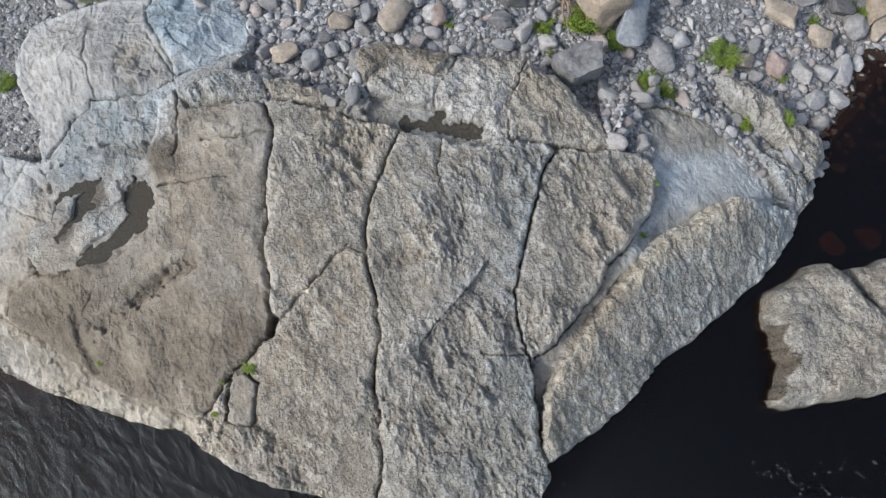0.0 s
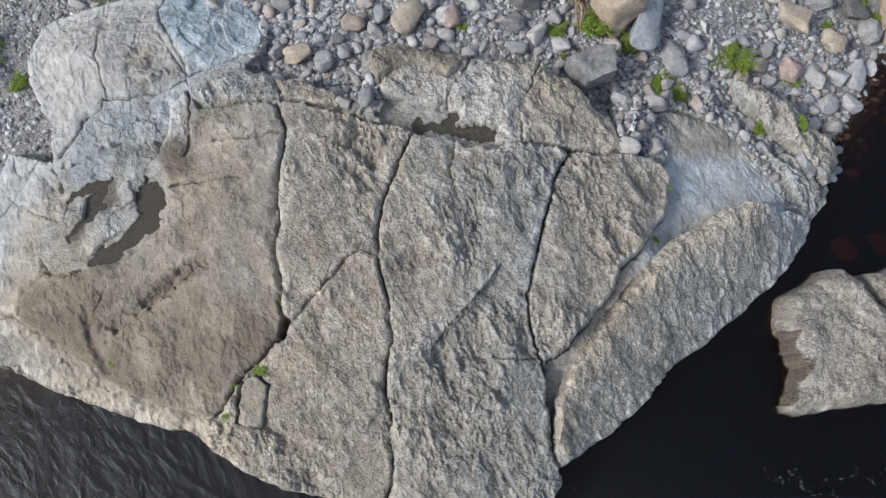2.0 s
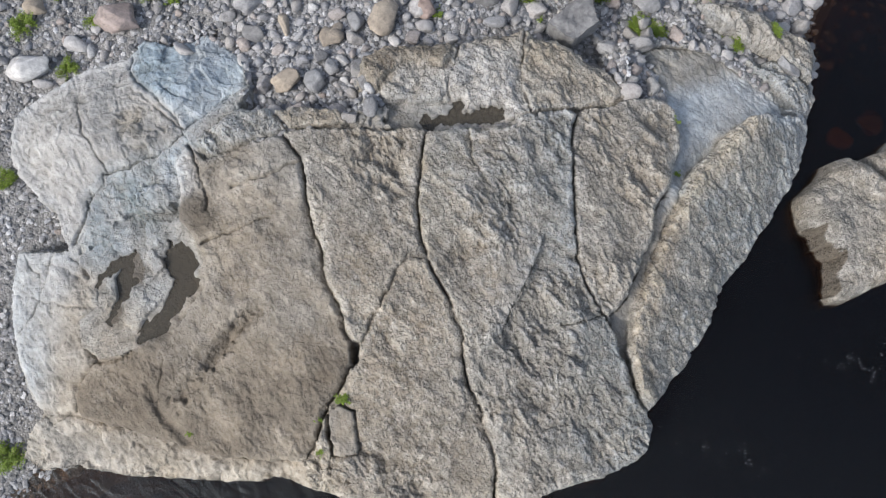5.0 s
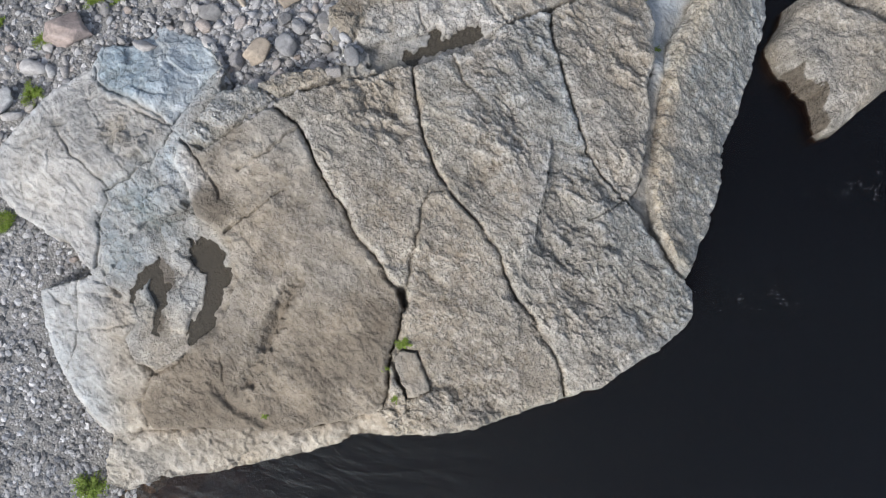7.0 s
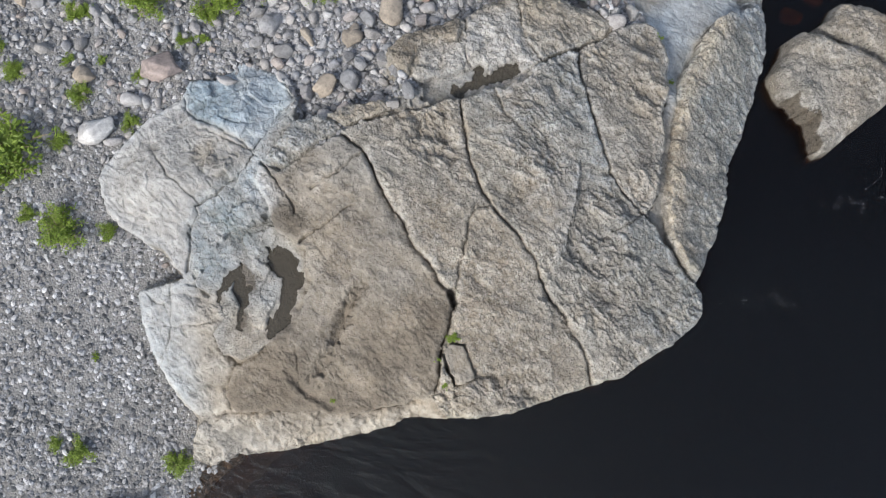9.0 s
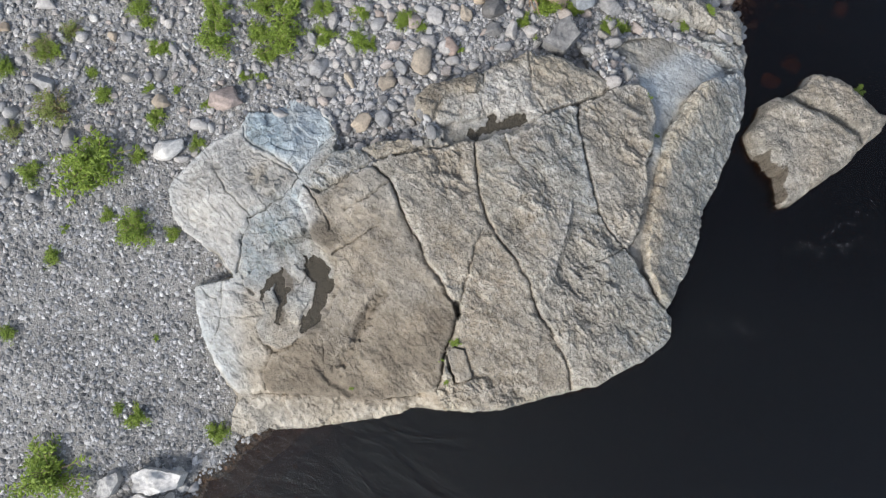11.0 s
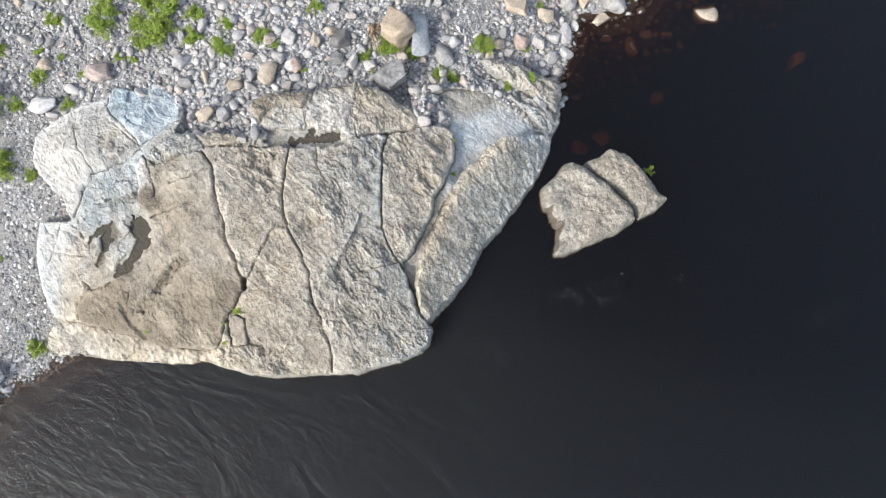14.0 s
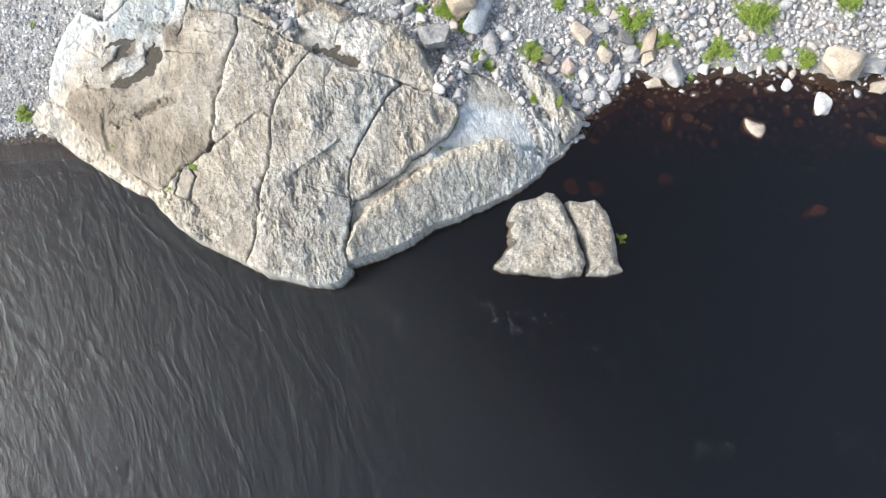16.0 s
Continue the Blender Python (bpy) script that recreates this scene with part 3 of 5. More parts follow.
PALE_STONES_B = [(0.14, 4.79, 0.19, 0.17, -15), (-0.09, 3.91, 0.19, 0.17, -0), (0.20, 4.25, 0.18, 0.16, 63), (2.55, 4.01, 0.28, 0.22, 31), (2.44,
    4.11, 0.20, 0.16, 68), (2.67, 4.25, 0.19, 0.09, -67), (3.36, 4.45, 0.15, 0.11, -0), (2.96, 4.09, 0.18, 0.12, 31), (3.11, 4.13, 0.21, 0.14, -23),
    (4.11, 3.55, 0.26, 0.24, -0), (4.41, 3.58, 0.29, 0.26, 73), (4.26, 3.87, 0.28, 0.19, -18), (4.48, 3.92, 0.39, 0.25, 73), (4.71, 4.04, 0.20, 0.15,
    73), (3.66, 2.76, 0.31, 0.16, -57), (5.97, 4.52, 0.28, 0.19, 82), (7.43, 4.59, 0.27, 0.20, 72), (8.08, 4.38, 0.45, 0.32, 89)]
TAN_STONES = [(-5.24, 6.87, 0.20, 0.20, -26), (-4.02, 6.18, 0.21, 0.12, -75), (-3.82, 5.05, 0.30, 0.25, 6), (-1.44, 4.29, 0.31, 0.14, -91), (-1.02,
    4.01, 0.29, 0.25, 58), (0.36, 4.42, 0.33, 0.17, 71), (0.63, 4.54, 0.20, 0.19, -15), (-1.00, 4.04, 0.27, 0.22, 34), (-0.47, 4.10, 0.43, 0.34, 44),
    (3.77, 4.44, 0.51, 0.41, -24), (3.25, 3.88, 0.30, 0.25, -35), (4.23, 4.28, 0.43, 0.33, 21), (4.98, 4.50, 0.41, 0.31, 56), (-1.53, 3.64, 0.32,
    0.24, 22), (4.92, 4.67, 0.65, 0.34, 82), (5.20, 4.05, 0.35, 0.23, 3), (9.00, 4.91, 0.47, 0.30, 24)]
RED_STONES = [(-3.02, 4.72, 0.48, 0.51, -26), (-0.04, 4.10, 0.26, 0.24, -44), (3.66, 3.87, 0.37, 0.28, -58)]
GREY_STONES = [(-5.05, 5.10, 0.29, 0.26, -83), (-1.76, 4.24, 0.22, 0.19, -26), (-0.75, 4.13, 0.27, 0.18, 87), (0.64, 4.09, 0.31, 0.22, 11), (1.38,
    3.66, 0.52, 0.44, -0), (2.31, 3.85, 0.55, 0.30, -67), (3.39, 4.06, 0.25, 0.19, 58), (3.43, 3.74, 0.21, 0.17, -0), (3.98, 3.85, 0.36, 0.23, -79),
    (4.70, 4.43, 0.48, 0.34, 56), (4.08, 4.69, 0.37, 0.27, -0), (3.46, 2.92, 0.15, 0.13, -0), (-1.27, 3.59, 0.30, 0.24, -70), (5.44, 4.31, 0.59, 0.44,
    87), (8.77, 5.25, 0.47, 0.40, 14)]
DARK_STONES = [(0.75, 4.36, 0.37, 0.33, -15), (4.50, 4.68, 0.35, 0.31, -0)]
WET_STONES = [(5.62, 3.46, 0.37, 0.31, -70), (7.02, 3.70, 0.49, 0.36, -51)]
SHORE_BOULDER = [(8.21, 5.08, 1.05, 0.69, 3)]
SUNK_STONES = [(4.22, 1.96, 0.32, 0.28, 14), (4.60, 2.05, 0.34, 0.30, 14), (5.75, 2.47, 0.31, 0.25, 14), (8.28, 2.50, 0.48, 0.26, 29), (4.52, 3.40,
    0.27, 0.21, 14), (9.18, 4.02, 0.46, 0.39, 14)]
PLANTS_A = [(-4.93, 4.55, 0.97), (-4.84, 3.67, 0.54), (-5.70, 4.88, 0.39), (-5.90, 3.81, 0.27), (-5.05, 5.57, 0.66), (-5.70, 5.54, 0.40), (-5.42,
    6.35, 0.36), (-4.90, 6.33, 0.45), (-4.45, 6.43, 0.36), (-3.55, 6.32, 0.35), (-2.81, 5.53, 0.59), (-2.66, 5.86, 0.47), (-2.02, 5.21, 0.66), (-1.72,
    5.59, 0.59), (-1.50, 4.96, 0.37), (-1.08, 4.68, 0.37), (-2.28, 5.02, 0.33), (-2.67, 4.90, 0.21), (-4.45, 5.47, 0.26), (-3.96, 4.90, 0.29), (-3.63,
    4.37, 0.25), (-4.37, 4.54, 0.25), (-4.40, 3.43, 0.24), (-5.86, 1.55, 0.38), (-6.01, 1.71, 0.20), (-5.08, 0.87, 0.34), (-7.10, 1.30, 0.98), (-6.81,
    3.16, 0.26), (-5.20, 2.32, 0.13), (-0.41, 4.64, 0.29)]
PLANTS_B = [(-3.47, 5.73, 0.26), (1.54, 4.15, 0.44), (1.08, 4.06, 0.22), (0.05, 4.01, 0.15), (1.78, 3.93, 0.20), (2.14, 3.54, 0.25), (2.34, 3.45,
    0.23), (3.00, 3.91, 0.35), (3.18, 3.21, 0.27), (3.64, 3.15, 0.16), (4.17, 4.44, 0.19), (2.07, 2.33, 0.11), (1.93, 1.82, 0.09), (-1.71, 0.53,
    0.17), (-1.97, 0.41, 0.09), (-2.03, 0.15, 0.09), (-3.15, 0.61, 0.10), (3.66, 3.78, 0.17), (1.12, 3.79, 0.10), (4.54, 4.93, 0.50), (5.23, 4.78,
    0.38), (6.51, 5.49, 0.55), (6.69, 5.57, 0.44), (6.10, 4.83, 0.48), (7.05, 5.06, 0.29), (7.66, 5.08, 0.34), (5.14, 1.26, 0.19), (3.28, 4.82, 0.25),
    (4.77, 4.58, 0.21), (3.82, 4.92, 0.27)]
PLANTS_C = [(7.98, 6.11, 0.46), (5.77, 4.29, 0.15), (0.48, 4.96, 0.31), (-2.47, 4.81, 0.18)]
PLANTS_D = [(-3.56, 5.77, 0.26), (-4.46, 5.44, 0.22), (-3.89, 5.29, 0.18), (-3.55, 5.13, 0.16), (-5.57, 4.05, 0.16), (-4.47, 5.80, 0.20), (-4.83, 6.30, 0.34), (-3.29, 4.78, 0.20), (-3.52, 6.15, 0.24),
    (-5.03, 3.98, 0.22), (-0.97, 4.60, 0.24), (-0.44, 4.67, 0.30), (-0.27, 4.51, 0.20), (-2.05, 5.62, 0.44), (-2.30, 5.36, 0.36), (-1.35, 5.30, 0.34), (-0.92, 5.02, 0.30)]


# ---- ground form ----
def poly_dist(px, py, line, closed=False):
    """Distance of many points from a polyline."""
    pts = np.array(list(line) + ([line[0]] if closed else []), float)
    best = np.full(px.shape, 1e9)
    for (ax, ay), (bx, by) in zip(pts[:-1], pts[1:]):
        dx, dy = bx - ax, by - ay
        k = np.clip(((px - ax) * dx + (py - ay) * dy) / (dx * dx + dy * dy + 1e-12), 0, 1)
        best = np.minimum(best, (px - ax - k * dx) ** 2 + (py - ay - k * dy) ** 2)
    return np.sqrt(best)


def inside(px, py, ring):
    """Which of many points lie within a closed ring."""
    res = np.zeros(px.shape, bool)
    n = len(ring)
    for i in range(n):
        (ax, ay), (bx, by) = ring[i], ring[(i + 1) % n]
        cross = (ay > py) != (by > py)
        res ^= cross & (px < (bx - ax) * (py - ay) / (by - ay + 1e-12) + ax)
    return res


SHORE = [(-400, 0.4), (-9, 0.3), (-7.4, 0.28), (-6.93, 0.26), (-6.16, 0.08), (-5.9, 0.24), (-5.54, 0.5), (-5.11, 0.57), (-4.75, 0.71),
         (-3.6, 0.9), (-2.0, 0.7), (0.0, 0.6), (1.5, 1.0), (3.0, 2.1), (3.9, 2.9), (4.31, 3.4), (4.55, 3.68), (4.71, 4.15), (4.99, 4.27),
         (5.23, 4.12), (5.62, 4.2), (5.86, 4.44), (6.13, 4.62), (6.83, 4.68), (7.49, 4.96), (8.42, 4.85), (8.87, 5.15), (9.4, 5.1), (14, 6.0), (400, 30)]
LAND = SHORE + [(400, 600), (-400, 600)]


def bank(px, py):
    """Height of the gravel bank and, past the shoreline, of the river bed."""
    s = poly_dist(px, py, SHORE)
    up = 1.02 * (1 - np.exp(-(s / 2.6) ** 1.3)) + 0.02 * np.minimum(s, 60) + 0.16 * np.exp(-((px + 1.4) / 0.9) ** 2 - ((py - 3.5) / 0.55) ** 2)
    east = 1 / (1 + np.exp(-np.clip((px - 3.2) * 2, -50, 50)))
    cove = 1 / (1 + np.exp(-np.clip((px - 4.9) * 4, -50, 50)))
    shoal = 1 / (1 + np.exp(np.clip((px + 3.3) * 3, -50, 50)))
    down = -(0.42 - 0.02 * east - 0.24 * cove - 0.25 * shoal) * s
    return np.where(inside(px, py, LAND), up, np.maximum(down, -2.2))


# ---- the outcrop ----
STEP = 0.0095
gx = np.arange(-5.25, 4.5, STEP)
gy = np.arange(-1.15, 4.8, STEP)
GX, GY = np.meshgrid(gx, gy)
WX = GX + 0.026 * fbm(GX * 5, GY * 5, 11, 3) + 0.009 * vnoise(GX * 22, GY * 22, 14) + 0.004 * vnoise(GX * 47, GY * 47, 15)
WY = GY + 0.026 * fbm(GX * 5, GY * 5, 21, 3) + 0.009 * vnoise(GX * 22, GY * 22, 24) + 0.004 * vnoise(GX * 47, GY * 47, 25)

RIM = SOUTH + SOUTH2[1:] + EAST + [(3.36, 3.5), (2.93, 3.56), (2.68, 3.52), (2.54, 3.15), (2.21, 3.25), (1.87, 3.2), (1.72, 2.85)] + BACK[-2:0:-1] \
    + [(-0.95, 3.12), (-1.13, 3.1), (-1.46, 3.24), (-1.72, 3.27), (-2.05, 3.4)] + BLUE[7::-1] + CAP[1:13] + [(-4.28, 2.66), (-4.48, 2.67)] \
    + LOW[:11:-1] + [(-4.71, 1.05), (-4.88, 0.82)]
SLABS = [  # name, ring, lift, edge width, edge depth, pale, warm, blue, label
    ("bedrock", RIM, -0.05, 0.06, 0.06, 0.36, 0.10, 0.34, "rough blue-grey bedrock with worn hollows"),
    ("slab", [(-2.6, 3.19), (-2.43, 2.99), (-1.69, 3.02)] + C1[1:] + LEDGE[:2:-1] + [(-4.14, 1.02), (-4.16, 1.25), (-3.92, 1.46), (-3.6, 1.44), (-3.35, 1.5), (-2.97, 1.78),
              (-2.8, 1.93), (-2.75, 2.04), (-2.68, 2.22), (-2.76, 2.5), (-2.72, 2.8), (-2.72, 3.05)], 0.0, 0.05, 0.04, 0.12, 0.62, 0.0,
     "smooth warm brown-grey slab with eroded scars"),
    ("slab", C1[:12] + C5 + C2[6::-1] + NTOP[5::-1], 0.0, 0.03, 0.03, 0.08, 0.65, 0.0, "brown-grey slab between two deep cracks"),
    ("slab", C1[11:] + SOUTH2[:7] + C2[:5:-1] + C5[::-1], 0.0, 0.03, 0.03, 0.14, 0.55, 0.0, "tan-grey hummocky slab with a pale lichen patch"),
    ("slab", C2 + SOUTH2[6:] + C3[::-1] + NTOP[11:4:-1], 0.0, 0.03, 0.03, 0.18, 0.2, 0.06, "large grey rough slab with a low scarp"),
    ("slab", C3[:9] + C4[::-1] + NTOP[-2:11:-1], -0.02, 0.05, 0.05, 0.10, 0.45, 0.0, "coarse brown-grey slab above the blue shelf"),
    ("slab", RIDGE + C3[11:] + EAST[:9], 0.0, 0.03, 0.02, 0.14, 0.3, 0.08, "rounded grey ridge slab sloping into the water"),
    ("shelf", BSLAB[:-1] + [(3.42, 2.3)] + EAST[8:9] + RIDGE + C3[10:8:-1] + C4[::-1][:-1], -0.10, 0.04, 0.02, 1.10, 0.0, 0.32, "pale blue-grey smooth rock shelf"),
    ("slab", BACKS[4:] + BACK[1:8] + BACKC[::-1], 0.07, 0.15, 0.11, 0.42, 0.45, 0.0, "grey banded back slab with pale broken edge"),
    ("slab", BACKC + BACK[9:] + BACKS[1:3], 0.06, 0.13, 0.10, 0.48, 0.6, 0.0, "tan broken back slab with cream fracture face"),
    ("slab", TONGUE, -0.03, 0.04, 0.04, 0.35, 0.1, 0.2, "low jagged grey tongue of rock beside a puddle"),
    ("slab", TAN, 0.0, 0.03, 0.03, 0.05, 1.1, 0.0, "small brown wedge-shaped slab"),
    ("slab", RUB, 0.03, 0.12, 0.09, 0.26, 0.2, 0.3, "broken grey rubble slab"),
    ("slab", CAP, 0.0, 0.05, 0.03, 0.48, 0.0, 0.04, "pale smooth domed slab with a long crack"),
    ("slab", BLUE, 0.0, 0.05, 0.04, 0.82, 0.0, 0.95, "blue-grey smooth slab with white veins"),
    ("slab", LOW, 0.0, 0.07, 0.05, 0.45, 0.05, 0.22, "chalky pale grey slab crossed by fine cracks"),
    ("ledge", [(-4.88, 0.82), (-4.71, 1.05)] + LEDGE[1:] + [(-2.22, 0.12)] + SOUTH2[1::-1] + SOUTH[-2::-1], 0.0, 0.05, 0.03, 0.26, 0.6, 0.0, "pale cream ledge along the water"),
    ("slab", TAIL, 0.16, 0.16, 0.14, 0.26, 0.45, 0.0, "ridged grey-brown block at the water's edge"),
    ("slab", TAIL2, -0.04, 0.05, 0.05, 0.42, 0.0, 0.5, "smooth pale grey block at the water's edge"),
    ("chip", CHIP, 0.02, 0.03, 0.02, 0.05, 0.7, 0.0, "small loose chip wedged in the crack"),
]
H = 0.7282 - 0.049 * GX + 0.369 * GY - 0.0435 * GX ** 2 - 0.012 * GX * GY - 0.0752 * GY ** 2
NAMES = np.full(GX.shape, -1, int)
EDGE = np.zeros(GX.shape)
PALE, WARM = np.zeros(GX.shape), np.zeros(GX.shape)
LIFT = np.zeros(GX.shape)
TINT = np.zeros(GX.shape)
for i, (_, ring, lift, width, depth, pale, warm, tint, _) in enumerate(SLABS):
    m = inside(WX, WY, ring)
    d = poly_dist(WX, WY, ring, True)
    k = 1 - np.clip(d / width, 0, 1)
    NAMES[m], LIFT[m], PALE[m], WARM[m], TINT[m] = i, lift, pale, warm, tint
    EDGE[m] = (depth * k ** 2.2)[m]
INSIDE = NAMES >= 0
EDGE = np.where(np.isin(NAMES, (8, 9)), EDGE * ramp(np.minimum(poly_dist(WX, WY, BACKC), poly_dist(WX, WY, BACKS[1:4])), 0.03, 0.14), EDGE)
d_rim = poly_dist(WX, WY, RIM, True)

# lumps, hollows and grain of the weathered surface
ca, sa = math.cos(radians(25)), math.sin(radians(25))
U, V = (GX * ca + GY * sa), (-GX * sa + GY * ca)
calm = np.isin(NAMES, [1, 7, 13, 14, 15, 16])
rough = np.where(NAMES == 1, 0.42, np.where(calm, 0.45, np.where(np.isin(NAMES, (0, 10, 14)), 0.25, 1.0)))
planes = blocks(WX * 0.9 + 0.45 * WY, WY - 0.3 * WX, 0.30, 67) + 0.35 * blocks(WX - 0.4 * WY, WY * 0.8 + 0.5 * WX, 0.13, 68)
H = H + LIFT + 0.035 * fbm(GX * 1.6, GY * 1.6, 31, 3) + np.where(NAMES == 1, 0.02 * fbm(U * 3.5, V * 2.0, 33, 3), 0)
sx, sy = GX + 0.05 * fbm(GX * 4, GY * 4, 36, 2), GY + 0.05 * fbm(GX * 4, GY * 4, 38, 2)
US, VS = sx * ca + sy * sa, -sx * sa + sy * ca
ridged = 1 - np.abs(fbm(US * 6, VS * 3, 41, 3)) * 2
worm = 1 - np.abs(fbm(US * 24, VS * 11, 45, 2)) * 2.4
worm2 = 1 - np.abs(fbm(VS * 19, US * 38, 47, 2)) * 2.4
polish = soften(inside(WX, WY, POLISH) * 1.0, 3)
rough = rough * (1 - 0.85 * polish) * np.select([NAMES == 19, NAMES == 8, NAMES == 9], [0.3, 0.5, 0.75], 1.0)
patch = 0.45 + 1.0 * ramp(fbm(GX * 1.9, GY * 1.9, 49, 3), -0.35, 0.4)
H += rough * (0.011 * ridged + patch * (0.0062 * worm + 0.0042 * worm2) + 0.006 * fbm(US * 12, VS * 6, 51, 3))
# flaking skin: stacked thin sheets with ragged, sharp edges
sheets = terrace(fbm(US * 3.4, VS * 2.0, 55, 5, 0.58), 7, 0.22)
flake = terrace(fbm(US * 11, VS * 6.5, 57, 4, 0.6), 5, 0.3)
chips = terrace(fbm(US * 27, VS * 17, 59, 2, 0.6), 3, 0.4)
H += rough * patch * (0.085 * sheets + 0.026 * flake + 0.008 * chips) + 0.003 * fbm(GX * 33, GY * 33, 61, 2)
hard = np.isin(NAMES, [0, 8, 9, 10, 17])
chip_n = fbm(GX * 4.5, GY * 4.5, 71, 4)
cells = blocks(WX + 0.05 * fbm(GX * 6, GY * 6, 73, 2), WY + 0.05 * fbm(GX * 6, GY * 6, 74, 2), 0.24, 75) + 0.5 * blocks(WX * ca - WY * sa, WX * sa + WY * ca, 0.10, 85)
loose = (GX > 1.6) & (GY > 2.3)
H += np.where(hard, np.where(loose, 0.35, 1.0) * np.where(np.isin(NAMES, (0, 10, 14)), np.where(GX < -2, 0.014, 0.026) * planes + 0.03 * sheets + 0.02 * flake + 0.01 * chip_n, 0.016 * cells + np.where(np.isin(NAMES, (8, 9)), 0.006, 0.022) * chip_n), 0)
H -= EDGE * (0.75 + 0.5 * fbm(GX * 7, GY * 7, 81, 2))

# single forms
low_c = C10 + [(0.25, -0.25), (0.8, -0.1), (0.8, 0.6), (0.62, 1.25), (0.45, 1.5)]
d_c = poly_dist(WX, WY, C10)
H -= 0.065 * np.where(inside(WX, WY, low_c), ramp(d_c, -0.01, 0.05) * np.exp(-(d_c / 0.42) ** 2), 0) * (NAMES == 4) * (0.15 + 0.85 * ramp(GY, 0.15, 0.6))
scar = np.exp(-(poly_dist(WX, WY, SCAR) / 0.08) ** 2) * ramp(fbm(GX * 6, GY * 6, 91, 3), -0.5, -0.05)
H -= scar * (0.075 + 0.035 * cells + 0.04 * sheets)
H += np.where(NAMES == 1, 0.028 * fbm(U * 1.6, V * 4.5, 92, 3) + 0.004 * np.round(3 * fbm(US * 2.6, VS * 4.5, 94, 3)), 0)
H -= 0.045 * np.exp(-(poly_dist(WX, WY, CREASE) / 0.05) ** 2)
cap = (NAMES == 13) | (NAMES == 14)
H = np.where(cap, np.where(NAMES == 13, 0.88, 0.90) + 0.21 * ramp(d_rim, -0.05, 0.75) + 0.04 * fbm(GX * 2, GY * 2, 93, 3) + np.where(NAMES == 14, 0.25, 1.0) * (0.006 * worm + 0.010 * np.round(2.5 * fbm(GX * 2.2 + 0.4 * GY, GY * 2.2, 98, 3))) + 0.006 * fbm(d_rim * 26 + 2 * fbm(GX * 2, GY * 2, 96, 2), GX * 2 - GY * 2, 99, 2) - EDGE, H)
foot = poly_dist(WX, WY, CAP[12:21] + BLUE[10:6:-1])
k = np.where(GX < -1.8, 1 - ramp(foot, 0.05, 0.26), 0)
H = H * (1 - k) + k * (soften(H, 14) + 0.6 * (H - soften(H, 5)) * ramp(foot, 0.02, 0.08))
folds = np.round(3.2 * fbm(GX * 1.7 - 0.6 * GY, GY * 1.1, 97, 3)) / 3.2
H += np.where(NAMES == 14, 0.014 * folds + 0.022 * planes, 0)
broken = inside(WX, WY, CAPBRK)
torn = soften(broken * 1.0, 7) * ramp(fbm(GX * 4, GY * 4, 197, 3), -0.35, 0.1)
H += torn * (0.028 * cells + 0.05 * sheets + 0.02 * planes)
PALE, WARM = PALE - 0.34 * torn, WARM + 0.4 * torn
H = np.where(NAMES == 16, 0.10 + 0.34 * ramp(poly_dist(WX, WY, SOUTH), 0, 0.5) + 0.04 * fbm(GX * 6, GY * 6, 95, 3) + 0.020 * planes + 0.035 * sheets + 0.02 * flake + 0.012 * cells, H)
back = (NAMES == 8) | (NAMES == 9)
lip = WY - np.interp(WX, [p[0] for p in BCREAM], [p[1] for p in BCREAM]) + 0.05 * fbm(GX * 6, GY * 6, 161, 3)
face = np.where(back, 1 - ramp(lip, -0.03, 0.015), 0) * np.where(NAMES == 9, 0.55, 1.0)
H -= face * (0.05 + 0.03 * cells) + 0.06 * face * ramp(-lip, 0.0, 0.5)
PALE, WARM = PALE + 0.42 * face - 0.40 * back * (1 - face), WARM + 0.6 * back * (1 - face) - 0.1 * face
ridge = NAMES == 6
d_e = poly_dist(WX, WY, EAST)
crest = poly_dist(WX, WY, RIDGE[1:])
fall = d_e / (d_e + crest + 0.001)
brink = 0.50 - 0.12 * np.clip(GX - 1, 0, 2.6)
H = np.where(ridge, brink + (0.78 + 0.04 * ramp(GX, 1.0, 2.5) - brink) * fall ** 0.9 - 0.10 * ramp(fall, 0.88, 1.0) + 0.04 * fbm(GX * 2, GY * 2, 163, 3) + 0.010 * ridged + 0.030 * flake + 0.028 * sheets + 0.012 * chips, H)
shelf = (NAMES == 7) | (NAMES == 18) | (NAMES == 17)
valley = ramp(crest, 0.0, 0.22)
H = np.where(NAMES == 7, H - 0.03 - ramp(GY, 1.3, 2.0) * (0.03 + 0.09 * (1 - valley) * ramp(2.7 - GX, 0, 0.5)), H)
seam = np.where(NAMES == 7, 1 - ramp(GY + 0.1 * fbm(GX * 3, GY * 3, 167, 3), 1.25, 1.9), 0)
PALE, WARM, TINT = PALE - 0.75 * seam, WARM + 0.5 * seam, TINT * (1 - seam)
rubble = (NAMES == 0) & (GX > 1.6) & (GY > 2.3)
H = np.where(rubble, H - 0.10 * ramp(d_rim, 0.0, 0.2), H)
H = np.where(shelf | rubble, np.minimum(H, 0.20 + 0.58 * d_e ** 0.85 + 0.01 * ridged + 0.02 * flake), H)

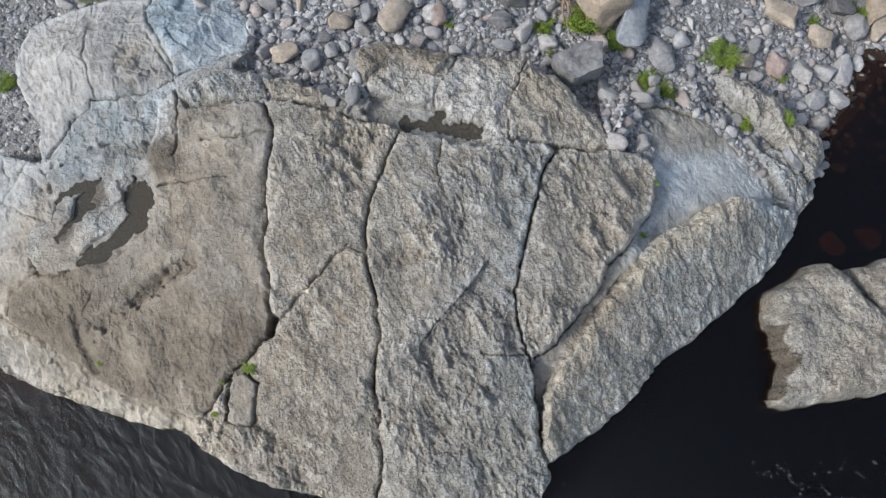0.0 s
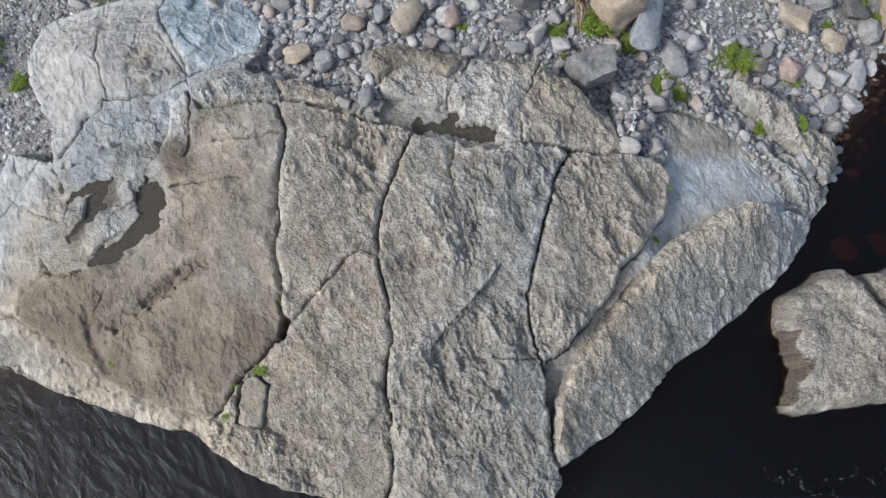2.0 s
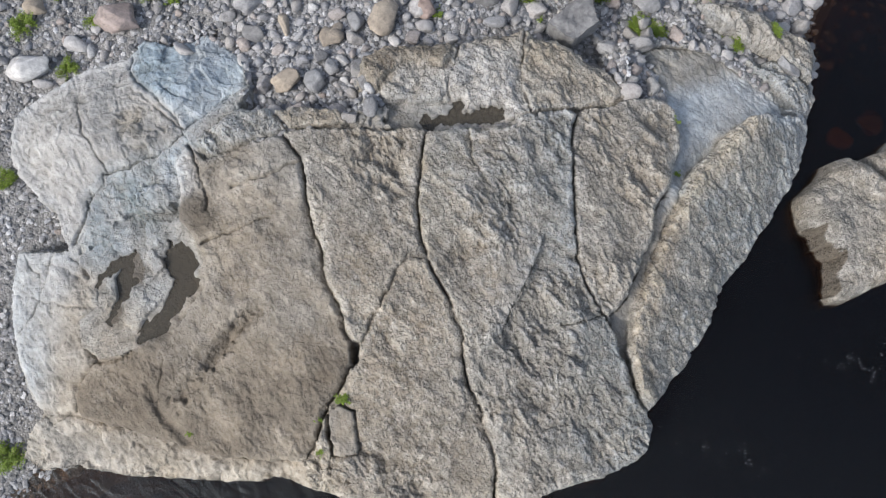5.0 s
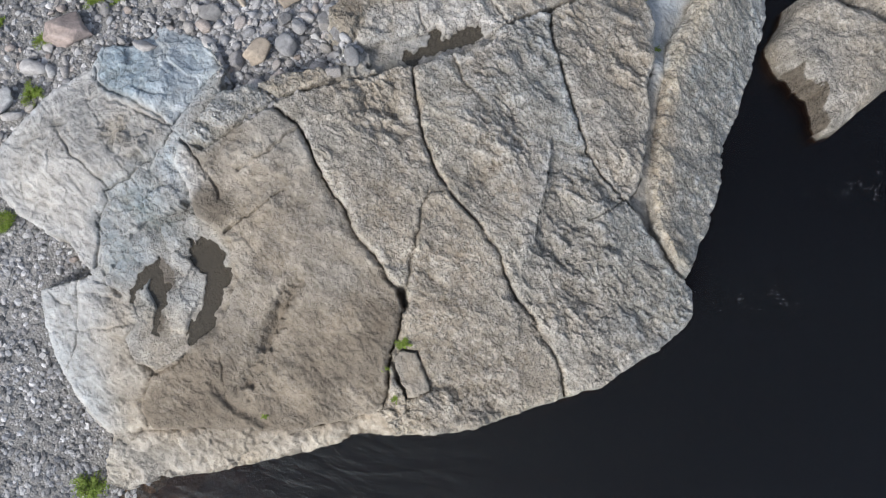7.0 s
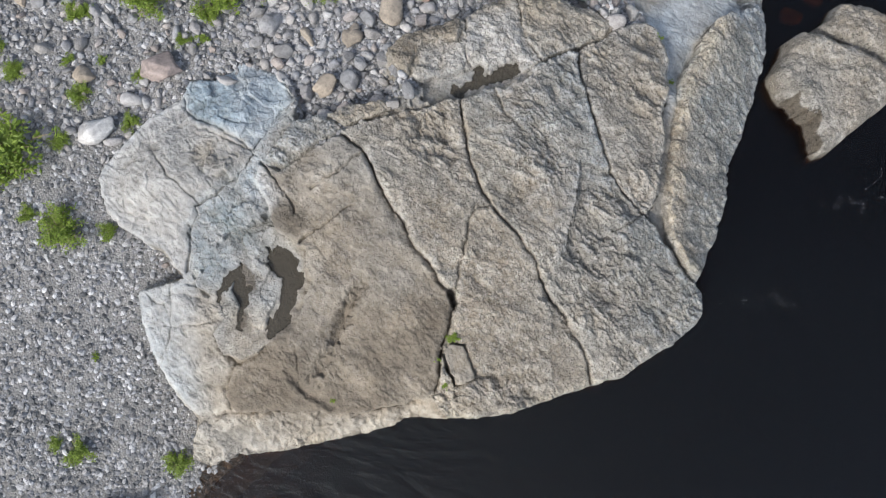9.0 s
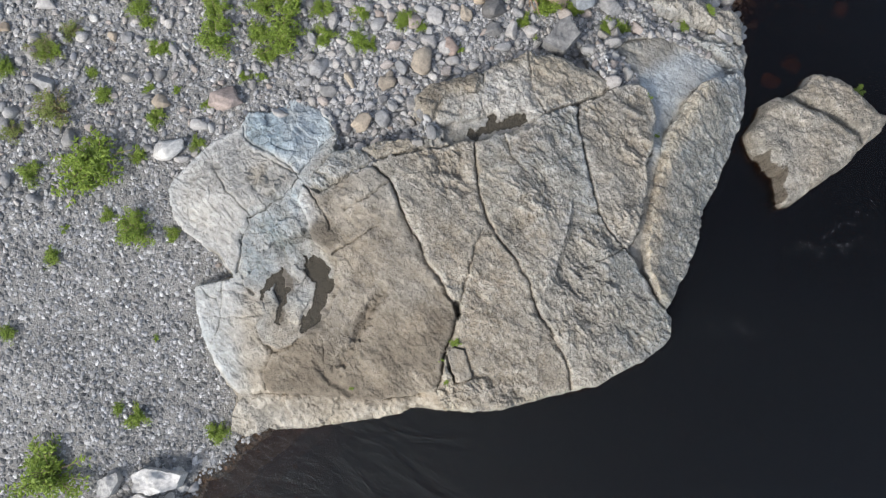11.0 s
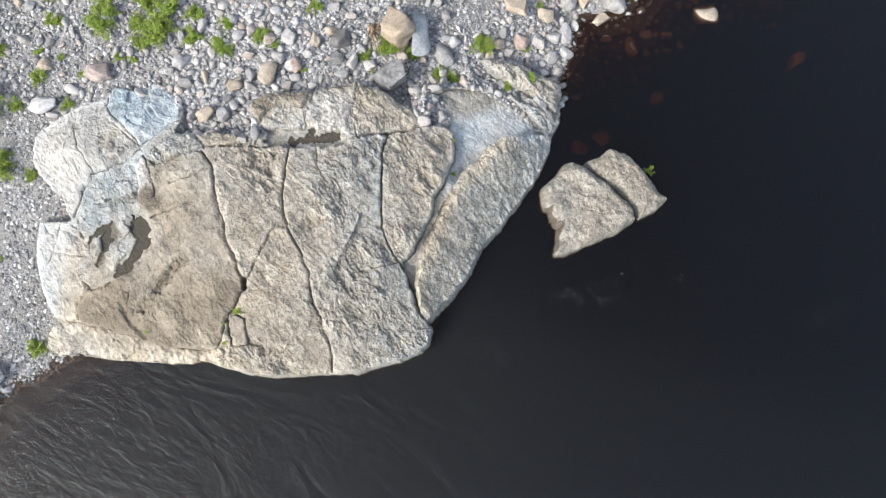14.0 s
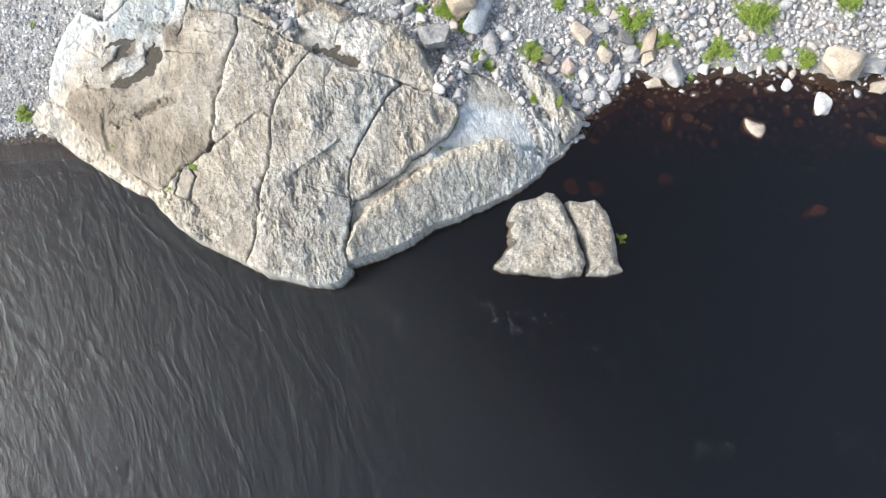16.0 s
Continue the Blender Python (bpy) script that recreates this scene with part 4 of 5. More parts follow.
# cracks: line, half width, depth
for line, half, depth in ((C1, 0.0042, 0.17), (C2, 0.0040, 0.15), (C3, 0.0040, 0.14), (C4, 0.005, 0.07), (C5, 0.004, 0.02), (C6, 0.006, 0.09), (C7, 0.006, 0.06),
                          (C8, 0.006, 0.06), (C9, 0.005, 0.04), (C11, 0.006, 0.03), (NTOP[:5], 0.007, 0.10), (NTOP[10:], 0.007, 0.10), (BACKC, 0.006, 0.05),
                          (BACKS[8:], 0.006, 0.05), (CAPC, 0.004, 0.03), (LOWC, 0.004, 0.025), (LOWC2, 0.003, 0.02), (CAP[14:21], 0.005, 0.05), (CHIPE, 0.005, 0.10), (CHIPL, 0.010, 0.16), (CHIPS, 0.003, 0.05), (BACKD, 0.006, 0.06), (C10[:6], 0.002, 0.05),
                          (TAN + TAN[:1], 0.005, 0.05), (LEDGE[2:], 0.005, 0.03), (BLC1, 0.004, 0.04), (BLC2, 0.006, 0.09), (BLC3, 0.004, 0.05), (KCRACK, 0.006, 0.08), (BEDC1, 0.004, 0.03),
                          (BEDC2, 0.004, 0.03), (LOWC3, 0.003, 0.02), (LOWC4, 0.003, 0.02), (SLABC, 0.003, 0.02)):
    d = poly_dist(WX, WY, line)
    wide = half * (1.0 + 0.75 * vnoise(GX * 3.1, GY * 3.1, 101) + 0.3 * vnoise(GX * 14, GY * 14, 103))
    d = d + (0.007 if depth > 0.12 else 0.003) * fbm(GX * 15, GY * 15, 105, 3)
    gap = 0.62 + 0.6 * vnoise(GX * 4.3, GY * 4.3, 104)
    H -= depth * np.clip(gap, 0.18, 1) * (1 - ramp(d, wide * 0.5, wide * 1.3 + (0.003 if depth > 0.12 else 0.005))) + 0.006 * np.exp(-(d / 0.03) ** 2)
# joints of the broken bedrock
wx, wy = WX + 0.05 * fbm(GX * 5, GY * 5, 151, 3), WY + 0.05 * fbm(GX * 5, GY * 5, 153, 3)
jn = np.minimum(joints(wx * 0.9 + 0.45 * wy, wy - 0.3 * wx, 0.42, 155), joints(wx - 0.3 * wy, wy * 0.7 + 0.4 * wx, 0.25, 157) + 0.006)
H -= np.where(np.isin(NAMES, (0, 10, 14)) | broken, np.where((NAMES == 14) | (GX < -2), 0.009, 0.028) * (1 - ramp(jn, 0.006, 0.022)), 0) * np.where(fbm(GX * 3, GY * 3, 159, 2) > -0.15, 1.0, 0.2)
# east-facing shoulders along the long cracks: their western lips are worn down, the eastern ones sharp
for line, wide, deep in ((C1, 0.07, 0.026), (C2, 0.060, 0.025), (C3, 0.05, 0.022), (C5, 0.04, 0.02), (C11, 0.09, 0.02)):
    pts = sorted(line, key=lambda p: p[1])
    side = WX - np.interp(WY, [p[1] for p in pts], [p[0] for p in pts])
    d = poly_dist(WX, WY, line)
    wv = wide * (1 + 0.6 * vnoise(GX * 2.3, GY * 2.3, 107))
    H -= np.where(side < 0, deep * (1 - ramp(d, 0, wv)), 0)
    # eastern lips painted pale, as if lit from the west
    PALE += np.where(side > 0, 0.34 * (1 - ramp(d, 0.01, wv)), 0)
pit = poly_dist(WX, WY, [(-1.49, 0.97), (-1.53, 0.84)])
H -= 0.16 * (1 - ramp(pit, 0.015, 0.05))

# puddles lie in worn basins
PUDDLES = ((P1, 0.80), (P2, 0.80), (P3, 1.03))
WET_DARK = np.zeros(GX.shape)
for ring, level in PUDDLES:
    jx, jy = WX + 0.06 * fbm(GX * 9, GY * 9, 131, 3), WY + 0.06 * fbm(GX * 9, GY * 9, 133, 3)
    m = inside(jx, jy, ring)
    d = poly_dist(jx, jy, ring, True)
    m |= d < 0.015
    worn = np.where(NAMES == 0, 1 - ramp(d, 0.03, 0.2), 0)
    PALE, WARM, TINT = PALE + 0.12 * worn, WARM + 0.3 * worn, TINT * (1 - 0.8 * worn)
    H = np.where(m, np.minimum(H, level - 0.003 - 0.06 * ramp(np.where(inside(jx, jy, ring), d, -d), -0.055, 0.03)), np.where((d < 0.30) & np.isin(NAMES, (0, 10)), np.clip(H, level + 0.003 + 0.05 * d, level + 0.018 + 0.10 * d + 0.02 * chip_n + 0.016 * planes), np.where(d < 0.12, np.clip(H, level + 0.004, level + 0.02 + 0.5 * d), H)))
    WET_DARK = np.maximum(WET_DARK, np.where(m, ramp(d, -0.01, 0.03), 0.35 * (1 - ramp(d, 0, 0.08))))

# the flanks fall steeply into water and gravel
south = (GY < 0.9) & (GX < 1.2)
H = np.where(INSIDE & south, np.minimum(H, 0.18 + 9.0 * d_rim), H)
land = (GY > 3.3) | ((GX < -4) & (GY > 0.85)) | ((GY > 2.4) & (GX < 3))
H = np.where(INSIDE & ~land & ~south, np.minimum(H, 0.03 + 12.0 * d_rim), H)
nose = ramp(GX, -1.3, -0.5) * (1 - ramp(GX, 1.1, 1.5)) * (GY < 0)
H = np.where(INSIDE, H, np.where(land, H - np.where(loose, 0.03, 0.10) - np.where(loose, 1.2, 2.6) * d_rim, -0.02 - (8.0 - 5.5 * nose) * d_rim))
WET_DARK = np.maximum(WET_DARK, np.where(INSIDE, 0, 0.8 * nose))
KEEP = INSIDE | (d_rim < 0.42)
seen = (NAMES < 0) & KEEP
NAMES[seen] = 0
PALE[seen], WARM[seen], TINT[seen] = 0.3, 0.3, 0.1

# colours of the slabs: pale crests, brown stains, a pale patch
# ridge: rusty crest painted as sunlit, its flank as shaded and bluer
lit_crest = np.where(NAMES == 6, 1 - ramp(crest + 0.08 * fbm(GX * 3, GY * 3, 165, 3), 0.10, 0.34), 0)
WARM, PALE = WARM + 1.0 * lit_crest - np.where(NAMES == 6, 0.3 * (1 - lit_crest), 0), PALE + 0.24 * lit_crest - np.where(NAMES == 6, 0.20 * (1 - lit_crest), 0)
TINT += np.where(NAMES == 6, 0.28 * (1 - lit_crest), 0)
PALE += np.where(np.isin(NAMES, (13, 15, 16)), 0.25 * (1 - ramp(d_rim, 0.03, 0.22)), 0)
WARM += np.where(NAMES == 13, 0.15 * ramp(d_rim, 0.15, 0.5), 0)
WARM += np.where(NAMES == 1, 0.4 * ramp(2.2 - GY - 0.2 * (GX + 3), 0, 1.5), 0)
west = np.where((NAMES == 0) & (GX < -2), 1.0, 0.0)
PALE += west * (0.38 * fbm(U * 7 + 0.6 * V, V * 1.6, 181, 4) + 0.1)
TINT += west * 0.35 * ramp(fbm(U * 4, V * 1.4, 183, 3), 0.0, 0.4)
lowend = west * (1 - ramp(GY + 0.15 * fbm(GX * 3, GY * 3, 205, 3), 1.5, 2.05))
PALE, WARM, TINT = PALE - 0.08 * lowend, WARM + 0.6 * lowend, TINT * (1 - lowend)
deep = np.exp(-(((GX + 2.78) / 0.28) ** 2 + ((GY - 4.02) / 0.40) ** 2) ** 2)
PALE += np.where(NAMES == 14, 0.12 - 0.34 * deep, 0)
TINT += np.where(NAMES == 14, 0.25 * deep - 0.30 * (1 - deep), 0)
PALE += np.where(NAMES == 6, 0.45 * ramp(GX + 0.2 * fbm(GX * 3, GY * 3, 185, 3), 2.75, 3.35), 0)
inner = np.where(NAMES == 15, 1 - ramp(poly_dist(WX, WY, LOW[4:11]) + 0.12 * fbm(GX * 4, GY * 4, 201, 3), 0.05, 0.42), 0)
PALE, WARM, TINT = PALE + np.where(NAMES == 15, 0.10, 0) - 0.22 * inner, WARM + 0.55 * inner, TINT * (1 - inner)
gloom = west * np.exp(-(((GX + 3.28) / 0.34) ** 2 + ((GY - 2.72) / 0.34) ** 2)) * ramp(fbm(U * 9, V * 2.4, 203, 4), -0.25, 0.25)
PALE, TINT = PALE - 0.42 * gloom, TINT + 0.30 * gloom
corner = soften(inside(WX, WY, CORNER) * 1.0, 4)
PALE, WARM = PALE + 0.60 * corner, WARM - 0.35 * corner
cream = np.where(np.isin(NAMES, (3, 4)) & (GY < 0.3) & (GX < 0.6), 1 - ramp(d_rim + 0.03 * fbm(GX * 5, GY * 5, 187, 3), 0.03, 0.11), 0)
pitted = np.maximum(soften(inside(WX, WY, PITTED) * 1.0, 4), np.where(GX < -0.6, cream, 0))
H -= 0.022 * pitted * ramp(vnoise(GX * 17, GY * 17, 189) + 0.4 * vnoise(GX * 37, GY * 37, 190), -0.1, 0.35)
PALE, WARM = PALE + 0.30 * cream + 0.22 * pitted, WARM + 0.35 * cream
fuzz_x, fuzz_y = np.clip((np.arange(GX.size).reshape(GX.shape) % GX.shape[1] + 7 * fbm(GX * 9, GY * 9, 191, 3)).astype(int), 0, GX.shape[1] - 1), np.clip((np.arange(GX.size).reshape(GX.shape) // GX.shape[1] + 7 * fbm(GX * 9, GY * 9, 193, 3)).astype(int), 0, GX.shape[0] - 1)
PALE, WARM, TINT = soften(PALE[fuzz_y, fuzz_x], 4), soften(WARM[fuzz_y, fuzz_x], 5), soften(TINT[fuzz_y, fuzz_x], 5)
PALE += (0.32 * fbm(GX * 2.3, GY * 2.3, 111, 4) + 0.16 * fbm(US * 13, VS * 7, 121, 3) + 0.10 * flake * rough) * np.where(PALE > 0.4, 0.6, 1.0) + rough * 0.09 * (worm - 0.3)
# raised flakes paler, hollows darker: highlights and shade put into the colour
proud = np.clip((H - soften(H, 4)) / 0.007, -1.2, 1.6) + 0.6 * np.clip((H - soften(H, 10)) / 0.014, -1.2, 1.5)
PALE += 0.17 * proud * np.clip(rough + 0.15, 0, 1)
slate_tone = np.where(NAMES == 7, ramp(GY - 0.25 * (GX - 2) + 0.1 * fbm(GX * 3, GY * 3, 113, 3), 2.45, 2.75), 0)
PALE, WARM, TINT = PALE - 0.95 * slate_tone, WARM + 0.2 * slate_tone, TINT * (1 - 0.55 * slate_tone)
WARM += np.where(NAMES == 4, 0.45 * (1 - ramp(GX + 0.3 * fbm(GX * 2, GY * 2, 195, 3), -0.5, 0.1)), 0) + np.where(NAMES == 3, 0.2, 0)
PALE -= np.where(NAMES == 4, 0.14 * ramp(GX + 0.2 * fbm(GX * 2, GY * 2, 115, 3), -0.1, 0.3), 0) * ramp(1.6 - GY, 0, 0.6)
TINT += np.where(NAMES == 4, 0.26 * ramp(GX + 0.3 * fbm(GX * 2, GY * 2, 115, 3) - 0.12 * GY, 0.0, 0.5), 0)
PALE += 0.55 * np.exp(-(np.hypot((GX + 1.07), (GY - 0.95)) / 0.14) ** 4)
# brown film that runoff has left on the western slab
low_a = 1 - ramp(poly_dist(GX, GY, LEDGE[2:] + [(-2.0, 0.3)]) + 0.25 * fbm(GX * 2.2, GY * 2.2, 171, 3), 0.25, 1.1)
browning = np.where(NAMES == 1, (0.38 + 0.72 * low_a + 0.30 * ramp(-2.7 - GX, 0, 0.8) + 0.50 * fbm(U * 1.8, V * 5.0, 199, 4)) * (1 - corner) + 0.18 * (1 - ramp(poly_dist(GX, GY, P2, True), 0.1, 0.7)), 0) + 0.95 * np.exp(-(np.hypot((GX + 2.64), (GY - 2.42) * 0.8) / 0.18) ** 4)
# slabs two to four also grow darker towards their south ends
browning += np.where(np.isin(NAMES, (2, 3)), 0.26 * (1 - ramp(GY, -0.3, 1.2)), 0) + np.where(NAMES == 4, 0.14 * (1 - ramp(GY, -0.4, 0.8)), 0)
browning += 0.45 * polish + 0.35 * (NAMES == 19)
browning += np.where(back, 0.5 * soften(1.0 * back * (1 - face), 4), 0)
browning *= 0.75 + 0.7 * fbm(US * 3, VS * 3, 173, 4)
# scar hollows darkened too, their shade put into the colour
browning += 0.2 * scar
WET_DARK = np.maximum(WET_DARK, np.clip(soften(browning, 3), 0, 0.85) * np.isin(NAMES, (1, 2, 3, 4, 8, 9, 19)))
WARM += 0.45 * np.exp(-(np.hypot(GX + 2.58, (GY - 2.38) * 0.9) / 0.22) ** 2) + 0.3 * fbm(GX * 1.4, GY * 1.4, 131, 3)
TONE = np.stack([np.clip(PALE, 0, 1), np.clip(WARM, 0, 1), np.clip(WET_DARK, 0, 1), np.clip(TINT + 0.25 * fbm(GX * 2, GY * 2, 141, 3) * (TINT > 0.05), 0, 1)], -1).reshape(-1, 4)
XYZ = np.stack([GX, GY, H], -1).reshape(-1, 3)
ny, nx = GX.shape
quad = (np.arange(ny - 1)[:, None] * nx + np.arange(nx - 1)[None, :])
QUADS = np.stack([quad, quad + 1, quad + nx + 1, quad + nx], -1)
q_name, q_keep = NAMES[:-1, :-1], KEEP[:-1, :-1] & KEEP[1:, 1:] & KEEP[1:, :-1] & KEEP[:-1, 1:]


GRIT = soften(np.select([NAMES == 1, np.isin(NAMES, (13, 15, 16)), np.isin(NAMES, (7, 14)), np.isin(NAMES, (0, 10))], [0.45, 0.3, 0.3, 0.55], np.where(NAMES == 19, 0.35, 1.0)), 3).reshape(-1)


def sheet(name, quads, xyz, tone, material, parent, label, grit=None):
    used, idx = np.unique(quads, return_inverse=True)
    me = mesh_np(name, xyz[used], idx.reshape(-1, 4), material)
    at = me.attributes.new("tone", "FLOAT_COLOR", "POINT")
    at.data.foreach_set("color", tone[used].astype(np.float32).ravel())
    at = me.attributes.new("grit", "FLOAT", "POINT")
    at.data.foreach_set("value", (np.ones(len(used)) if grit is None else grit[used]).astype(np.float32))
    return part(name, me, parent, label)


outcrop = tagged(new("rock_outcrop"), "large grey-brown river rock split by deep cracks beside dark water", "rock")
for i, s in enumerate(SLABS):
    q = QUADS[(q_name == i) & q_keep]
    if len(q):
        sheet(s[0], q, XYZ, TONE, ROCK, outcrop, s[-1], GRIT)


def rock_height(x, y):
    ix = np.clip(np.round((np.asarray(x) - gx[0]) / STEP).astype(int), 0, nx - 1)
    iy = np.clip(np.round((np.asarray(y) - gy[0]) / STEP).astype(int), 0, ny - 1)
    away = (np.asarray(x) < gx[0]) | (np.asarray(x) > gx[-1]) | (np.asarray(y) < gy[0]) | (np.asarray(y) > gy[-1])
    return np.where(away | ~KEEP[iy, ix], -9.0, H[iy, ix])


# ---- the split boulder in the stream ----
def half_boulder(ring, lift, tiltx, tilty, label, parent, seed):
    xs = np.arange(min(p[0] for p in ring) - 0.4, max(p[0] for p in ring) + 0.4, STEP)
    ys = np.arange(min(p[1] for p in ring) - 0.4, max(p[1] for p in ring) + 0.4, STEP)
    X, Y = np.meshgrid(xs, ys)
    wx = X + 0.03 * fbm(X * 5, Y * 5, seed, 3)
    wy = Y + 0.03 * fbm(X * 5, Y * 5, seed + 5, 3)
    m, d = inside(wx, wy, ring), poly_dist(wx, wy, ring, True)
    cx, cy = np.mean([p[0] for p in ring]), np.mean([p[1] for p in ring])
    top = lift + tiltx * (X - cx) + tilty * (Y - cy) + 0.03 * fbm(X * 3, Y * 3, seed + 9, 3) + 0.06 * terrace(fbm(X * 4, Y * 4, seed + 12, 4, 0.6), 6, 0.25) \
        + 0.02 * terrace(fbm(X * 13, Y * 13, seed + 15, 3, 0.6), 4, 0.3)
    z = np.where(m, top - 0.15 * (1 - np.clip(d / 0.20, 0, 1)) ** 2.6, top - 0.15 - 9.0 * d)
    z -= 0.05 * (1 - ramp(np.hypot(wx - 4.10, wy - 0.74), 0.02, 0.05))
    keep = z > -0.75
    n = X.shape[1]
    qd = np.arange(X.shape[0] - 1)[:, None] * n + np.arange(n - 1)[None, :]
    qd = np.stack([qd, qd + 1, qd + n + 1, qd + n], -1)[keep[:-1, :-1] & keep[1:, 1:]]
    pale = 0.10 + 0.25 * fbm(X * 3, Y * 3, seed + 20, 4) + 0.4 * ramp(fbm(X * 6, Y * 6, seed + 22, 3), 0.45, 0.55)
    wet = 0.9 * (1 - ramp(z + 0.05 * vnoise(X * 5, Y * 5, seed) + 0.10 * ramp(X + 0.5 * Y, 3.35, 4.0), 0.06, 0.20))
    jag = 0.10 * fbm(X * 7, Y * 7, seed + 40, 3)
    slimy = inside(X + jag, Y + jag, ISLW)
    z = np.where(slimy, z - 0.40 * ramp(poly_dist(X + jag, Y + jag, ISLW[:5]), 0.0, 0.08), z)
    wet = np.maximum(wet, 1.0 * slimy)
    tone = np.stack([np.clip(pale, 0, 1), np.clip(0.45 + 0.3 * fbm(X * 2, Y * 2, seed + 30, 3), 0, 1), wet, np.zeros_like(z)], -1).reshape(-1, 4)
    return sheet("boulder_half", qd, np.stack([X, Y, z], -1).reshape(-1, 3), tone, ROCK, parent, label)


split_boulder = tagged(new("split_boulder"), "tan-grey boulder split in two standing in dark water", "boulder")
half_boulder(ISL1, 0.38, 0.05, 0.06, "larger half with a small round pit", split_boulder, 201)
half_boulder(ISL2, 0.34, -0.02, 0.08, "smaller half behind the split", split_boulder, 231)

# ---- ground and water ----
fx = np.concatenate([[-900, -400, -160, -70, -34, -20, -14, -11.5], np.arange(-10, 11.5, 0.085), [12.5, 15, 20, 34, 70, 160, 400, 900]])
fy = np.concatenate([[-900, -400, -160, -70, -34, -20, -12, -8, -6.5], np.arange(-5, 9.0, 0.085), [10, 12, 16, 24, 40, 80, 200, 500, 900]])
FX, FY = np.meshgrid(fx, fy)
FZ = bank(FX, FY)
near = (np.abs(FX) < 12) & (np.abs(FY) < 10)
FZ = FZ + np.where(near, 0.05 * fbm(FX * 0.9, FY * 0.9, 301, 3) * np.clip(np.abs(FZ) * 4, 0.1, 1) + 0.012 * fbm(FX * 6, FY * 6, 311, 2), 0)
rk = rock_height(FX, FY)
FZ = np.where(rk > -5, np.minimum(FZ, np.where(INSIDE[np.clip(np.round((FY - gy[0]) / STEP).astype(int), 0, ny - 1), np.clip(np.round((FX - gx[0]) / STEP).astype(int), 0, nx - 1)], rk - 0.12, FZ)), FZ)


def ground_height(x, y):
    return bank(np.asarray(x, float), np.asarray(y, float)) + 0.05 * fbm(np.asarray(x) * 0.9, np.asarray(y) * 0.9, 301, 3) * np.clip(np.abs(bank(np.asarray(x, float), np.asarray(y, float))) * 4, 0.1, 1)


n = FX.shape[1]
qd = np.arange(FX.shape[0] - 1)[:, None] * n + np.arange(n - 1)[None, :]
qd = np.stack([qd, qd + 1, qd + n + 1, qd + n], -1).reshape(-1, 4)
tagged(new("ground", mesh_np("ground", np.stack([FX, FY, FZ], -1).reshape(-1, 3), qd, BED)), "grey gravel bank running down into a river bed", "ground", kind="structure")


def flat(name, x0, y0, x1, y1, z, mat):
    return new(name, mesh_np(name, [(x0, y0, z), (x1, y0, z), (x1, y1, z), (x0, y1, z)], [(0, 1, 2, 3)], mat))


tagged(flat("water", -900, -900, 900, 900, 0.0, WATER), "dark brown rippling river water", "water", kind="structure")
# added tinted sheets that stand in for light absorbed with depth
for depth in (0.03, 0.08, 0.13, 0.20, 0.29, 0.40):
    tagged(flat("water_depth", -900, -900, 900, 900, -depth, DEEP), "tannin-brown tinted sheet added below the surface to darken deep water", "water", kind="structure")
for ring, level in PUDDLES:
    ax, ay = np.meshgrid(np.arange(min(p[0] for p in ring) - 0.2, max(p[0] for p in ring) + 0.2, 0.02), np.arange(min(p[1] for p in ring) - 0.2, max(p[1] for p in ring) + 0.2, 0.02))
    wet = inside(ax, ay, ring) | (poly_dist(ax, ay, ring, True) < 0.09)
    k = ax.shape[1]
    qd = np.arange(ax.shape[0] - 1)[:, None] * k + np.arange(k - 1)[None, :]
    qd = np.stack([qd, qd + 1, qd + k + 1, qd + k], -1)[wet[:-1, :-1] & wet[1:, 1:]]
    used, idx = np.unique(qd, return_inverse=True)
    me = mesh_np("puddle", np.stack([ax, ay, np.full_like(ax, level)], -1).reshape(-1, 3)[used], idx.reshape(-1, 4))
    me.materials.append(PUDDLE)
    tagged(new("puddle", me), "still brownish rain puddle in a rock hollow", "puddle", kind="structure")


# ---- stones ----
def ico(level):
    bm = bmesh.new()
    bmesh.ops.create_icosphere(bm, subdivisions=level, radius=1.0)
    v = np.array([p.co[:] for p in bm.verts])
    f = np.array([[p.index for p in q.verts] for q in bm.faces])
    bm.free()
    return v, f


ICO = {k: ico(k) for k in (1, 2, 3, 4, 5)}


def stone_shape(seed, level, facets=0, rough=0.08, flat_z=0.62):
    """A river stone of unit half length: rounded, or cut by a few worn facets."""
    rng = np.random.RandomState(seed)
    v, f = ICO[level]
    v = v.copy()
    for _ in range(facets):
        d = rng.normal(size=3) * np.array([1, 1, 0.8])
        d /= np.linalg.norm(d)
        over = np.maximum(v @ d - rng.uniform(0.50, 0.80), 0)
        v -= over[:, None] * d * 0.97
    ph = rng.uniform(0, 6, 9)
    w = 1 + rough * (np.sin(2.3 * v[:, 0] + ph[0]) * np.cos(2.9 * v[:, 1] + ph[1]) + 0.8 * np.sin(3.7 * v[:, 2] + ph[2] + 2.2 * v[:, 0]) + 0.5 * np.cos(5.9 * v[:, 1] + ph[3] + 4.1 * v[:, 2]))
    if level >= 3:
        w += rough * 0.35 * (fbm(v[:, 0] * 4 + ph[4], v[:, 1] * 4 + 3 * v[:, 2] + ph[5], seed, 3))
    v = v * w[:, None]
    v[:, 2] *= flat_z
    return v / np.abs(v[:, :2]).max(), f


ROUND = [mesh_np("cobble", *stone_shape(400 + i, 3, 9 + i % 4 * 3, 0.07, 0.62 + 0.06 * (i % 4))) for i in range(18)]
placed = []  # x, y, radius of every larger stone


